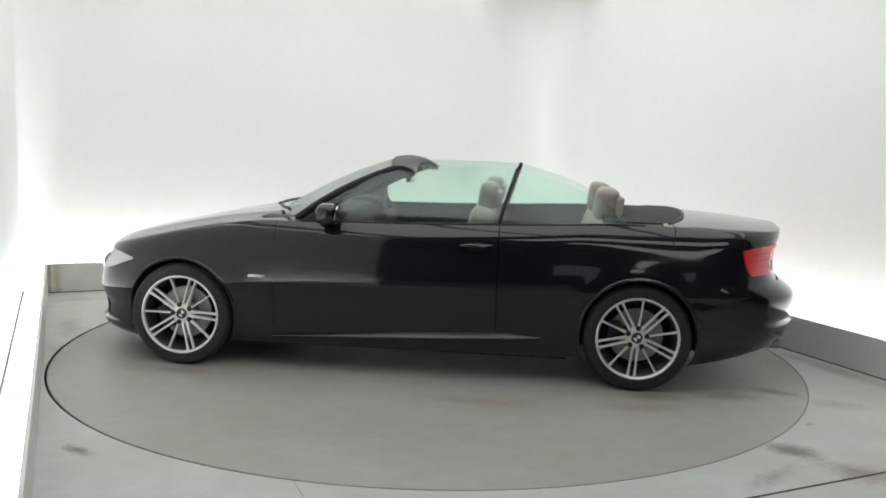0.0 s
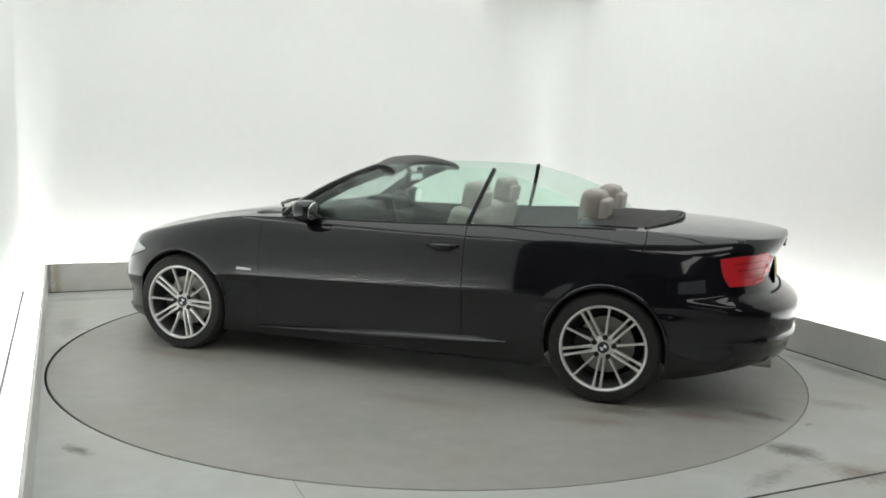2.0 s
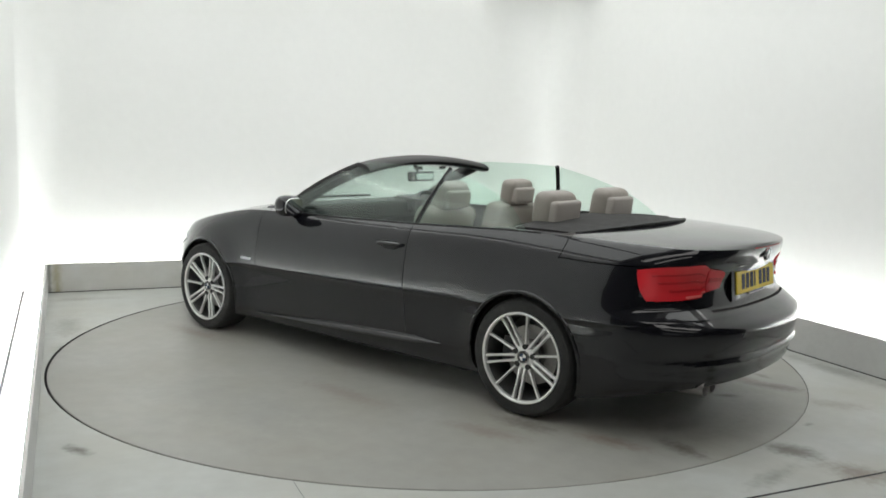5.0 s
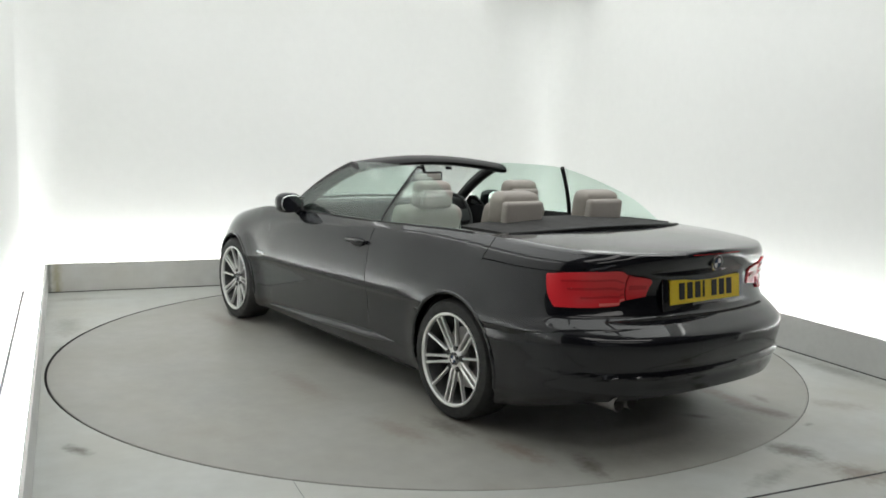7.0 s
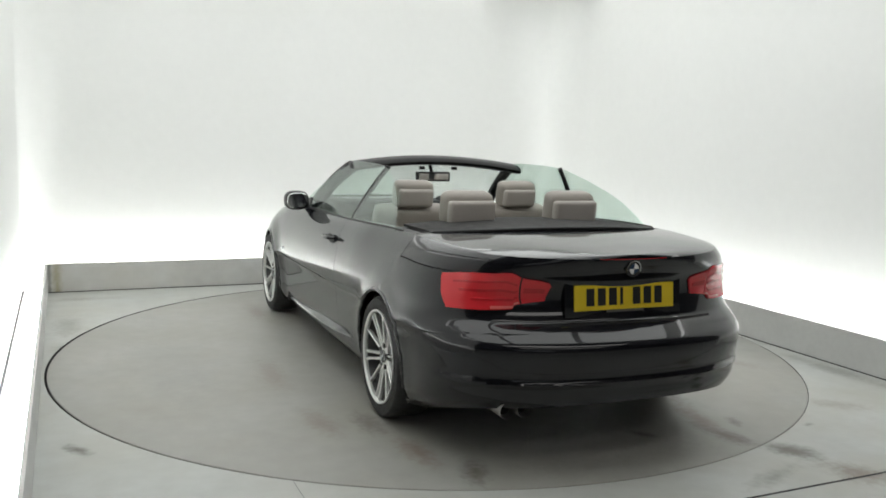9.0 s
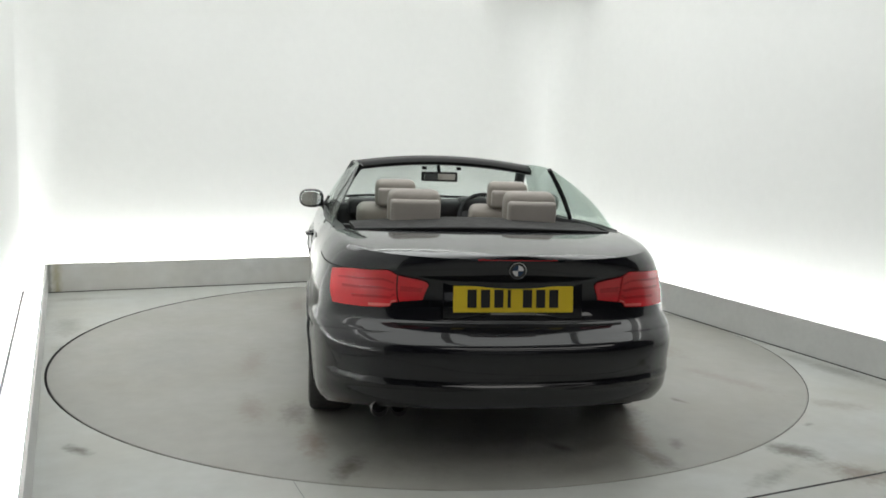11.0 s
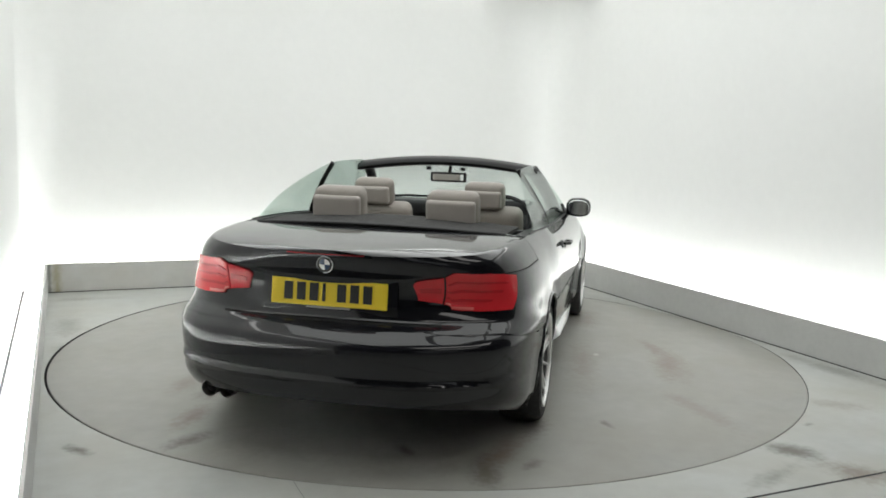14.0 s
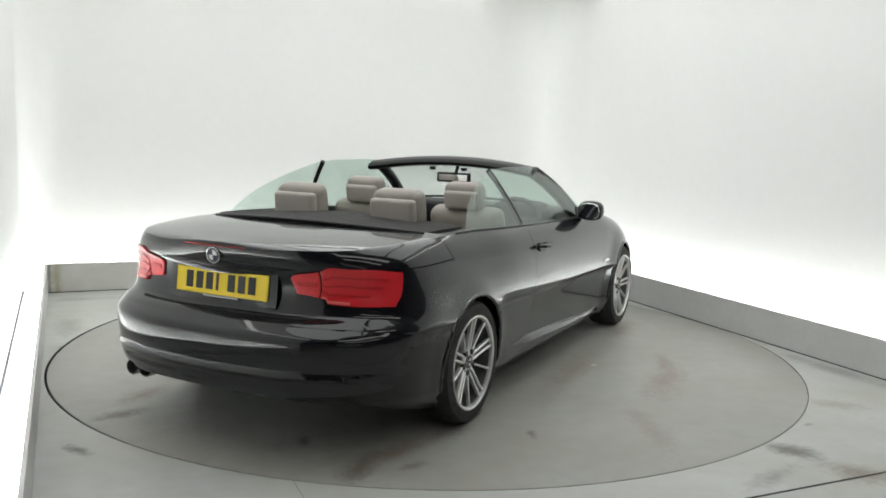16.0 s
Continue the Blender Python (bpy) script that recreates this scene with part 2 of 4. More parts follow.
def lerp_table(table, x):
    """Smooth interpolation through a short table of (x, value)."""
    xs = [a for a, _ in table]
    vs = [b for _, b in table]
    if x <= xs[0]:
        return vs[0]
    if x >= xs[-1]:
        return vs[-1]
    i = max(k for k in range(len(xs) - 1) if xs[k] <= x)

    def slope(k):
        lo, hi = max(k - 1, 0), min(k + 1, len(xs) - 1)
        if 0 < k < len(xs) - 1:
            a = (vs[k] - vs[k - 1]) / (xs[k] - xs[k - 1])
            b = (vs[k + 1] - vs[k]) / (xs[k + 1] - xs[k])
            return 0 if a * b <= 0 else 2 * a * b / (a + b)
        return (vs[hi] - vs[lo]) / (xs[hi] - xs[lo])
    h = xs[i + 1] - xs[i]
    t = (x - xs[i]) / h
    return ((2 * t**3 - 3 * t**2 + 1) * vs[i] + (t**3 - 2 * t**2 + t) * h * slope(i)
            + (-2 * t**3 + 3 * t**2) * vs[i + 1] + (t**3 - t**2) * h * slope(i + 1))


# ---- the room: a white photo bay, open to a dark hall ----
HALF, BACK, FRONT, TOP = 2.66, 2.88, -2.95, 3.02


def room_part(name, bm, material, label, category="", smooth=30.0):
    ob = part(name, bm, material, None, "", smooth)
    ob.matrix_world = ROOM
    return tagged(ob, label, category, kind="structure")


def build_floor():
    bm = bmesh.new()
    n = 160
    R = TURNTABLE_R + 0.0045
    inner, outer, low = [], [], []
    for i in range(n):
        a = 2 * math.pi * i / n
        c, s = math.cos(a), math.sin(a)
        k = 2.70 / max(abs(c), abs(s))
        # the hole lies a little off the turntable's centre
        inner.append(bm.verts.new((R * c - 0.0055, R * s + 0.0020, 0)))
        low.append(bm.verts.new((R * c - 0.0055, R * s + 0.0020, -0.12)))
        outer.append(bm.verts.new((k * c, max(k * s, -2.70), 0)))
    rim = bmesh.new()
    for i in range(n):
        j = (i + 1) % n
        bm.faces.new((inner[i], inner[j], outer[j], outer[i]))
        rim.faces.new([rim.verts.new(v.co - Vector((0, 0, 0.0015))) for v in (low[i], low[j], inner[j], inner[i])])
    for v in low:
        bm.verts.remove(v)
    bmesh.ops.remove_doubles(rim, verts=rim.verts, dist=1e-5)
    room_part("trim_turntable", rim, PIT, "dark steel rim round the turntable pit", "trim")
    return room_part("floor", bm, FLOOR, "grey painted floor with scuffs and brown stains", "floor")


def cyc_path(half, back, r):
    q = r - 0.57
    pts = [(-half, FRONT)]
    pts += [(-half + q - q * math.cos(a), back - q + q * math.sin(a)) for a in [math.pi / 2 * i / 14 for i in range(15)]]
    pts += [(half - r + r * math.sin(a), back - r + r * math.cos(a)) for a in [math.pi / 2 * i / 14 for i in range(15)]]
    pts += [(half, FRONT)]
    return pts


def build_walls():
    inner, outer = cyc_path(HALF, BACK, 0.75), cyc_path(HALF + 0.1, BACK + 0.1, 0.85)
    for name, a, b, label in (("wall_west", 0, 8, "smooth white curved photo bay wall"), ("wall_north", 8, 23, "smooth white curved back wall of the bay"),
                              ("wall_east", 23, 31, "smooth white photo bay wall lit from its foot")):
        bm = bmesh.new()
        zs = (0.004, 0.5, 1.5, TOP)
        loop = [*inner[a:b + 1]], [*outer[a:b + 1]]
        grid([[(x, y, z) for x, y in loop[0]] for z in zs], bm)
        grid([[(x, y, z) for x, y in loop[1]] for z in zs], bm)
        for k in (0, -1):
            grid([[(*loop[0][k], z) for z in zs], [(*loop[1][k], z) for z in zs]], bm)
        bmesh.ops.remove_doubles(bm, verts=bm.verts, dist=1e-4)
        room_part(name, bm, WALL, label, "wall")


def build_room():
    build_floor()
    build_walls()
    # floor of the light trough round the bay, and the plinth boards before it
    for nm, x0, x1, y0, y1 in (("west", -2.70, -2.475, FRONT, 2.95), ("east", 2.475, 2.70, FRONT, 2.95), ("north", -2.475, 2.475, 2.685, 2.95)):
        room_part("trough_" + nm, box(x0, x1, y0, y1, -0.05, 0.004), WALL, "white floor of the light trough behind the plinth", "trough", 0)
    room_part("plinth_west", box(-2.475, -2.455, -2.78, 2.655, 0.0, 0.25, 0.002, 1), PLINTH, "pale grey low plinth board hiding lamps", "plinth")
    room_part("plinth_east", box(2.425, 2.445, -2.78, 2.655, 0.0, 0.25, 0.002, 1), PLINTH, "pale grey low plinth board hiding lamps", "plinth")
    room_part("plinth_north", box(-2.475, 2.475, 2.658, 2.678, 0.0, 0.25, 0.002, 1), PLINTH_WORN, "pale grey low plinth board with scuffed end", "plinth")
    for nm, x0, x1, y0, y1 in (("east", 2.419, 2.426, -2.78, 2.65), ("north", -2.455, 2.425, 2.651, 2.659)):
        room_part("trim_" + nm, box(x0, x1, y0, y1, 0.0, 0.006), PIT, "dark sealed joint at the foot of the plinth", "trim", 0)
    room_part("trim_west", box(-2.659, -2.643, FRONT, 2.86, 0.0045, 0.008), PIT, "dark joint at the foot of the west wall", "trim", 0)
    # joints of the floor
    room_part("floor_joint_1", box(-2.45, 4.2, -2.768, -2.756, -0.02, 0.0015), PIT, "dark joint across the grey floor", "joint", 0)
    room_part("floor_joint_2", box(-1.4645, -1.4622, -2.75, -1.955, -0.02, 0.0008), JOINT, "dark short joint in the grey floor", "joint", 0)
    room_part("hall_floor", box(-4.5, 4.5, -8.5, -2.70, -0.1, 0.0), FLOOR, "grey painted hall floor", "floor", 0)
    room_part("pit", box(-2.45, 2.45, -2.45, 2.45, -0.2, -0.12), PIT, "dark pit under the turntable", "pit", 0)
    # ceiling and the dark hall behind the stand
    room_part("ceiling", box(-2.78, 2.78, FRONT, 3.0, TOP, TOP + 0.1), CEIL, "white ceiling of the photo bay", "ceiling", 0)
    room_part("ceiling_hall", box(-4.5, 4.5, -8.5, FRONT, 3.3, 3.4), DARK, "dark hall ceiling", "ceiling", 0)
    room_part("wall_south", box(-4.6, 4.6, -8.6, -8.5, 0, 3.4), DARK, "dark hall wall", "wall", 0)
    room_part("wall_hall_west", box(-4.6, -4.5, -8.5, FRONT, 0, 3.4), DARK, "dark hall side wall", "wall", 0)
    room_part("wall_hall_east", box(4.5, 4.6, -8.5, FRONT, 0, 3.4), DARK, "dark hall side wall", "wall", 0)
    room_part("wall_hall_north_west", box(-4.6, -2.665, FRONT - 0.06, FRONT - 0.004, 0, 3.3), DARK, "dark hall wall beside the bay", "wall", 0)
    room_part("wall_hall_north_east", box(2.665, 4.6, FRONT - 0.06, FRONT - 0.004, 0, 3.3), DARK, "dark hall wall beside the bay", "wall", 0)
    room_part("wall_hall_lintel", box(-2.66, 2.66, FRONT - 0.06, FRONT - 0.004, TOP, 3.3), DARK, "dark hall wall above the bay", "wall", 0)


def lamp_strip(name, x0, x1, y0, y1, z0, z1, glow, label, face="up"):
    thing = tagged(new(name), label, "lamp", "strip lamps of the bay")
    thing.matrix_world = ROOM
    mid = z0 + (z1 - z0) * 0.45
    body, glowing = ((z0, mid), (mid + 0.001, z1)) if face == "up" else ((mid + 0.001, z1), (z0, mid))
    part("housing", box(x0, x1, y0, y1, *body), ENAMEL, thing, smooth=0)
    part("diffuser", box(x0 + 0.006, x1 - 0.006, y0 + 0.006, y1 - 0.006, *glowing, 0.003, 1), glow, thing)


def build_lamps():
    lamp_strip("strip_lamp", -2.513, -2.479, -2.6, 2.62, 0.005, 0.05, TROUGH, "white strip lamp lying in the trough")
    lamp_strip("strip_lamp", 2.449, 2.483, -2.6, 2.62, 0.005, 0.05, TROUGH, "white strip lamp lying in the trough")
    lamp_strip("strip_lamp", -2.45, 2.42, 2.682, 2.716, 0.005, 0.05, TROUGH, "white strip lamp lying in the trough")
    lamp_strip("cove_lamp", -2.4, 1.80, 2.76, 2.82, TOP - 0.06, TOP, COVE, "white strip lamp under the ceiling", "down")
    lamp_strip("cove_lamp", 2.54, 2.60, -2.6, 2.02, TOP - 0.06, TOP, COVE, "white strip lamp under the ceiling", "down")
    lamp_strip("cove_lamp", -2.60, -2.54, -2.6, 2.4, TOP - 0.06, TOP, COVE, "white strip lamp under the ceiling", "down")
    # unseen fill lights, added to brighten the hall and the near floor
    for y in (-4.1, -6.2):
        lamp_strip("hall_fill", -1.9, 1.9, y - 0.35, y + 0.35, 3.24, 3.3, HALL, "long white fill lamp added out of view in the dark hall", "down")
    win = tagged(new("hall_window"), "wide pale window in the dark hall wall", "window", kind="structure")
    win.matrix_world = ROOM
    part("window_frame", box(-3.45, -0.25, -8.5, -8.46, 0.85, 1.85, 0.01), ENAMEL, win)
    for x in (-3.4, -2.35, -1.30):
        part("pane", box(x, x + 1.0, -8.459, -8.45, 0.9, 1.8), PANE, win, smooth=0)
    for x in (-1.5, 0.0, 1.5):
        lamp_strip("ceiling_lamp", x - 0.70, x + 0.70, -2.75, 2.35, TOP - 0.012, TOP, PANEL, "long white luminous ceiling panel", "down")


def build_turntable():
    R = TURNTABLE_R - 0.0045
    bm = bmesh.new()
    n = 160
    centre = bm.verts.new((0, 0, 0))
    rows = [[bm.verts.new((r * math.cos(2 * math.pi * i / n), r * math.sin(2 * math.pi * i / n), z)) for i in range(n)]
            for r, z in ((0.8, 0), (1.6, 0), (R - 0.003, 0), (R, -0.003), (R, -0.11))]
    for i in range(n):
        bm.faces.new((centre, rows[0][i], rows[0][(i + 1) % n]))
        for a, b in zip(rows, rows[1:]):
            bm.faces.new((a[i], b[i], b[(i + 1) % n], a[(i + 1) % n]))
    bm.faces.new(rows[-1])
    table = tagged(new("turntable"), "round grey painted turntable with tyre marks", "turntable")
    part("deck", bm, TABLE, table, "", 30)
    part("edge_band", ring([(R + 0.0005, -0.004), (R + 0.0025, -0.004), (R + 0.0025, -0.10), (R + 0.0005, -0.10)], 160, axis="z"), PIT, table, "dark steel edge band")
    return table


# ---- the car: x forward, y to its left, origin between the axles on the ground ----
WHEEL_X, WHEEL_R, ARCH_R, ARCH_Z = 1.38, 0.316, 0.341, 0.322
Z_TOP = [(-2.42, 0.938), (-2.0, 0.954), (-1.6, 0.967), (-1.26, 0.965), (-0.93, 0.955), (-0.55, 0.94), (0.0, 0.925), (0.6, 0.915),
         (0.95, 0.905), (1.08, 0.89), (1.3, 0.853), (1.55, 0.80), (1.8, 0.740), (2.0, 0.690), (2.17, 0.65)]
Z_LOW = [(-2.4, 0.305), (-2.2, 0.268), (-1.78, 0.160), (-1.0, 0.165), (1.0, 0.152), (1.7, 0.142), (2.17, 0.15)]
Z_MID = [(-2.42, 0.952), (-2.30, 0.958), (-2.07, 0.975), (-1.8, 0.990), (-1.5, 0.995), (0.7, 0.955), (1.05, 0.925), (1.3, 0.89), (1.6, 0.83), (1.85, 0.775), (2.1, 0.695), (2.17, 0.65)]
TAIL_X = [(0.15, -2.20), (0.2, -2.28), (0.27, -2.352), (0.33, -2.376), (0.375, -2.385), (0.395, -2.397), (0.403, -2.402), (0.412, -2.396), (0.425, -2.389), (0.46, -2.398), (0.53, -2.408),
          (0.566, -2.407), (0.578, -2.398), (0.60, -2.368), (0.63, -2.325), (0.645, -2.300), (0.66, -2.278), (0.75, -2.247), (0.82, -2.262), (0.88, -2.296), (0.925, -2.315), (0.95, -2.318), (0.98, -2.308)]
NOSE_X = [(0.14, 2.10), (0.18, 2.16), (0.205, 2.165), (0.23, 2.135), (0.31, 2.125), (0.37, 2.155), (0.42, 2.168), (0.52, 2.155), (0.58, 2.14), (0.65, 2.10), (0.9, 2.06)]
SECTION = [(0.0, 0.805), (0.05, 0.826), (0.11, 0.842), (0.14, 0.847), (0.165, 0.849), (0.20, 0.8515), (0.30, 0.8595), (0.40, 0.8675), (0.455, 0.8722), (0.48, 0.8765), (0.497, 0.8835), (0.506, 0.8880), (0.513, 0.8895), (0.53, 0.8896),
           (0.55, 0.8893), (0.57, 0.8887), (0.60, 0.8873), (0.65, 0.8840), (0.70, 0.8795), (0.75, 0.8735), (0.80, 0.8665), (0.84, 0.8605), (0.89, 0.850), (0.94, 0.832), (0.98, 0.810), (1.0, 0.795)]
X_F, X_R, P_F, P_R = 0.85, -0.6, (4.6, 2.4), (9.0, 2.4)
BOOT_C = 0.593
ROWS = sorted({*[i / 44 for i in range(45)], 0.16, 0.17, 0.48, 0.49, 0.499, 0.506, 0.5125, 0.519, 0.526, 0.535, 0.56, 0.58, 0.868, 0.874})


def canon(p, c):
    """A point of the unit superellipse of two powers, from its side (c = 0) to its tip (c = 1)."""
    a, b = p
    if c < 0.5:
        t = 2 * c * 0.5 ** (1 / a)
        return t, (1 - t**a) ** (1 / b)
    q = 0.5 ** (1 / b) * (2 - 2 * c)
    return (1 - q**b) ** (1 / a), q


def column_list():
    cols = [("F", c) for c in [1 - i / 74 for i in range(75)] if c > 0.0]
    cols += [("M", 0.85 - 1.45 * i / 54) for i in range(55)]
    cols += [("R", c) for c in [i / 80 for i in range(1, 81)]]

    def order(col):
        z, v = col
        return -v if z == "F" else 1 - v if z == "M" else 3 + v
    cols += [("M", -0.548), ("M", -0.553), ("M", 0.799), ("M", 0.794), ("R", LID_C), ("R", LID_C + 0.0016)]
    return sorted(set(cols), key=order)


GAPS = {("M", -0.548), ("M", 0.799)}
LID_C = (0.96 / 1.70) / (2 * 0.5 ** (1 / 9.0))


def skin(col, v):
    """The left half of the outer skin at a column and a height fraction v."""
    zone, c = col
    if zone == "M":
        xc, t, q = c, 0, 1
    elif zone == "F":
        t, q = canon(P_F, c)
        xc = X_F + (2.12 - X_F) * t
    else:
        t, q = canon(P_R, c)
        xc = X_R + (-2.40 - X_R) * t
    lo, hi = lerp_table(Z_LOW, xc), lerp_table(Z_TOP, xc)
    z = lo + (hi - lo) * v
    if zone == "F":
        x = X_F + (lerp_table(NOSE_X, z) - X_F) * t
    elif zone == "R":
        x = X_R + (lerp_table(TAIL_X, z) - X_R) * t
        x += (0.02 + 0.05 * min(1, max(0, (z - 0.86) / 0.09))) * q * q * t**6
    else:
        x = c
    w = lerp_table(SECTION, v)
    if zone == "R":
        back = min(1, max(0, (-1.0 - x) / 0.7))
        w -= 0.035 * back * max(0, v - 0.72) / 0.28
        hip = min(1, max(0, (-0.80 - x) / 0.45))
        hip *= hip * (3 - 2 * hip)
        w += (0.004 if v < 0.45 else -0.011 * min(1, (v - 0.45) / 0.06)) * hip
        side = min(1, max(0, (-1.68 - x) / 0.3))
        side *= side * (3 - 2 * side)
        flat = 0.860 - 0.04 * (1 - min(1, v / 0.14)) ** 2
        w += (flat - w) * side if v < 0.5 else -(0.012 * math.exp(-((v - 0.5) / 0.16) ** 2) + 0.002) * side
        low = min(1, max(0, (0.645 - z) / 0.05))
        w += 0.010 * min(1, max(0, (-1.62 - x) / 0.25)) * low * low * (3 - 2 * low)
    for wx in (WHEEL_X, -WHEEL_X):
        d = math.hypot(x - wx, z - ARCH_Z)
        w += (0.024 if wx > 0 else 0.014) * math.exp(-((d - ARCH_R) / (0.09 if wx > 0 else 0.06)) ** 2)
    return Vector((x, w * q, z))


def skin_at(zone_col, z):
    """The skin at a column and a height in metres."""
    a, b = 0.0, 1.0
    for _ in range(24):
        m = (a + b) / 2
        if skin(zone_col, m).z < z:
            a = m
        else:
            b = m
    return skin(zone_col, (a + b) / 2)


def rear_col(x=None, y=None, z=0.8):
    """The rear column that passes x (on the side) or y (on the back) at height z."""
    a, b = 0.0, 1.0
    for _ in range(24):
        m = (a + b) / 2
        p = skin_at(("R", m), z)
        if (p.x > x) if x is not None else (p.y > y):
            a = m
        else:
            b = m
    return (a + b) / 2


def front_col(x, z=0.6):
    a, b = 0.0, 1.0
    for _ in range(24):
        m = (a + b) / 2
        if skin_at(("F", m), z).x < x:
            a = m
        else:
            b = m
    return (a + b) / 2


def col_at(x, z):
    """The column that passes x on the side at height z."""
    return ("F", front_col(x, z)) if x > X_F else ("R", rear_col(x=x, z=z)) if x < X_R else ("M", x)


def top_point(edge, s):
    """A point of the bonnet or boot deck, between the skin's top edge (s = 1) and the middle (s = 0)."""
    zc = max(lerp_table(Z_MID, edge.x), edge.z)
    z = zc - (zc - edge.z) * s**2.4
    if edge.x > 0.7:
        z += 0.010 * math.exp(-((s - 0.60) / 0.10) ** 2) * min(1, (2.1 - edge.x) * 2)
    return Vector((edge.x, edge.y * s, z))


def quads_part(name, quads, material, parent, label=""):
    bm = bmesh.new()
    for q in quads:
        if len({tuple(round(c, 5) for c in p) for p in q}) >= 3:
            pts = []
            for p in q:
                if not any((p - o).length < 1e-5 for o in pts):
                    pts.append(p)
            bm.faces.new([bm.verts.new(p) for p in pts])
    bmesh.ops.remove_doubles(bm, verts=bm.verts, dist=2e-4)
    return part(name, bm, material, parent, label, smooth=38)


def build_shell(car):
    cols = column_list()
    P = [[skin(c, v) for v in ROWS] for c in cols]
    inside = {}
    for i, colp in enumerate(P):
        for j, p in enumerate(colp):
            wx = WHEEL_X if p.x > 0 else -WHEEL_X
            d = math.hypot(p.x - wx, p.z - ARCH_Z)
            if d < ARCH_R and p.y > 0.5:
                inside[i, j] = (wx, d)
    keep = {}
    snapped = {}
    for i in range(len(cols) - 1):
        for j in range(len(ROWS) - 1):
            corners = [(i, j), (i + 1, j), (i + 1, j + 1), (i, j + 1)]
            hidden = [c for c in corners if c in inside]
            if len(hidden) == 4:
                continue
            keep[i, j] = corners
            for c in hidden:
                wx, d = inside[c]
                p = P[c[0]][c[1]]
                k = ARCH_R / max(d, 1e-4)
                snapped[c] = Vector((wx + (p.x - wx) * k, p.y, ARCH_Z + (p.z - ARCH_Z) * k))
    for c, p in snapped.items():
        P[c[0]][c[1]] = p
    bins = {}

    def put(kind, quad, both):
        for sgn in (1, -1):
            pts = [Vector((p.x, p.y * sgn, p.z)) for p in quad]
            bins.setdefault(kind if both else (kind, sgn), []).append(pts)
    for (i, j), corners in keep.items():
        quad = [P[a][b] for a, b in corners]
        m = sum(quad, Vector()) / 4
        if cols[i] in GAPS and (cols[i][0] != "R" or m.z > 0.62) and ROWS[j] > 0.165:
            continue
        zone, c = cols[i]
        if zone == "R" and c >= LID_C and m.z > 0.8 and (ROWS[j] == 0.868 and c < 0.5 or c == LID_C and ROWS[j] > 0.86):
            continue
        if m.x > 1.36 and m.z < 0.50:
            put("front_bumper", quad, True)
        elif m.x < -1.45 and m.z < 0.625:
            put("rear_bumper", quad, True)
        elif zone == "R" and (c >= BOOT_C and m.z > 0.6 or c > LID_C and ROWS[j] > 0.87):
            put("boot_lid", quad, True)
        elif ROWS[j] < 0.165 and abs(m.x) < 1.3:
            put("sill", quad, False)
        elif zone == "M" and -0.549 < c < 0.795:
            put("door", quad, False)
        elif m.x > 0:
            put("front_wing", quad, False)
        else:
            put("rear_wing", quad, False)
    S = [1.0, 0.95, 0.90, 0.868, 0.862, 0.80, 0.72, 0.66, 0.60, 0.54, 0.48, 0.36, 0.24, 0.12, 0.0]
    top = len(ROWS) - 1
    for i in range(len(cols) - 1):
        e0, e1 = P[i][top], P[i + 1][top]
        x = (e0.x + e1.x) / 2
        if x > 0.70 or x < -1.50:
            for s0, s1 in zip(S, S[1:]):
                quad = [top_point(e0, s0), top_point(e1, s0), top_point(e1, s1), top_point(e0, s1)]
                if x > 0.70:
                    if s1 == 0.862 and x < 1.95:
                        continue
                    if s0 > 0.867:
                        put("front_wing", quad, False)
                    else:
                        put("bonnet", quad, True)
                elif cols[i][1] < LID_C:
                    put("rear_deck", quad, True)
                elif cols[i] == ("R", LID_C):
                    continue
                else:
                    put("boot_lid", quad, True)
        else:
            inner0, inner1 = (Vector((e.x, e.y - 0.055, e.z + 0.004)) for e in (e0, e1))
            put("belt_rail", [e0, e1, inner1, inner0], False)
            low0, low1 = (Vector((e.x, e.y - 0.085, 0.30)) for e in (e0, e1))
            put("side_lining", [inner0, inner1, low1, low0], False)
    for kind, quads in bins.items():
        name = kind if isinstance(kind, str) else kind[0]
        material = SATIN if name == "belt_rail" else PLASTIC if name == "side_lining" else PAINT
        ob = quads_part(name, quads, material, car)
        if name == "sill":
            tagged(ob, "glossy black side skirt with a ridge")


def build_seam_backing(car):
    """Dark channels behind the panel gaps of the boot lid."""
    for sgn in (1, -1):
        def inset(c, v):
            p = skin(("R", c), v)
            return Vector((p.x, sgn * (p.y - 0.010), p.z))
        bm = grid([[inset(c, v) for v in (0.845, 0.86, 0.875, 0.895)] for c in [LID_C - 0.015 + (0.52 - LID_C) * i / 14 for i in range(15)]])
        grid([[inset(c, v) for v in (0.86, 0.90, 0.94, 0.98)] + [inset(c, 1.0) - Vector((0, 0, 0.010))] for c in (LID_C - 0.014, LID_C, LID_C + 0.016)], bm)
        rows = []
        for c in (LID_C - 0.014, LID_C, LID_C + 0.016):
            e = skin(("R", c), 1.0)
            rows.append([Vector((p.x, sgn * p.y, p.z - 0.010)) for p in [top_point(e, k / 8 * (e.y - 0.010) / e.y) for k in range(9)]])
        grid(rows, bm)
        part("seam_channel", bm, LINER, car)
        # lower air intake of the nose
        rows = [[(("F", 0.52 + 0.34 * i / 10), z) for z in (0.235, 0.265, 0.30, 0.335)] for i in range(11)]
        part("air_intake", patch(rows, 0.003, None, sgn, 0.008), PLASTIC, car, "dark lower air intake")


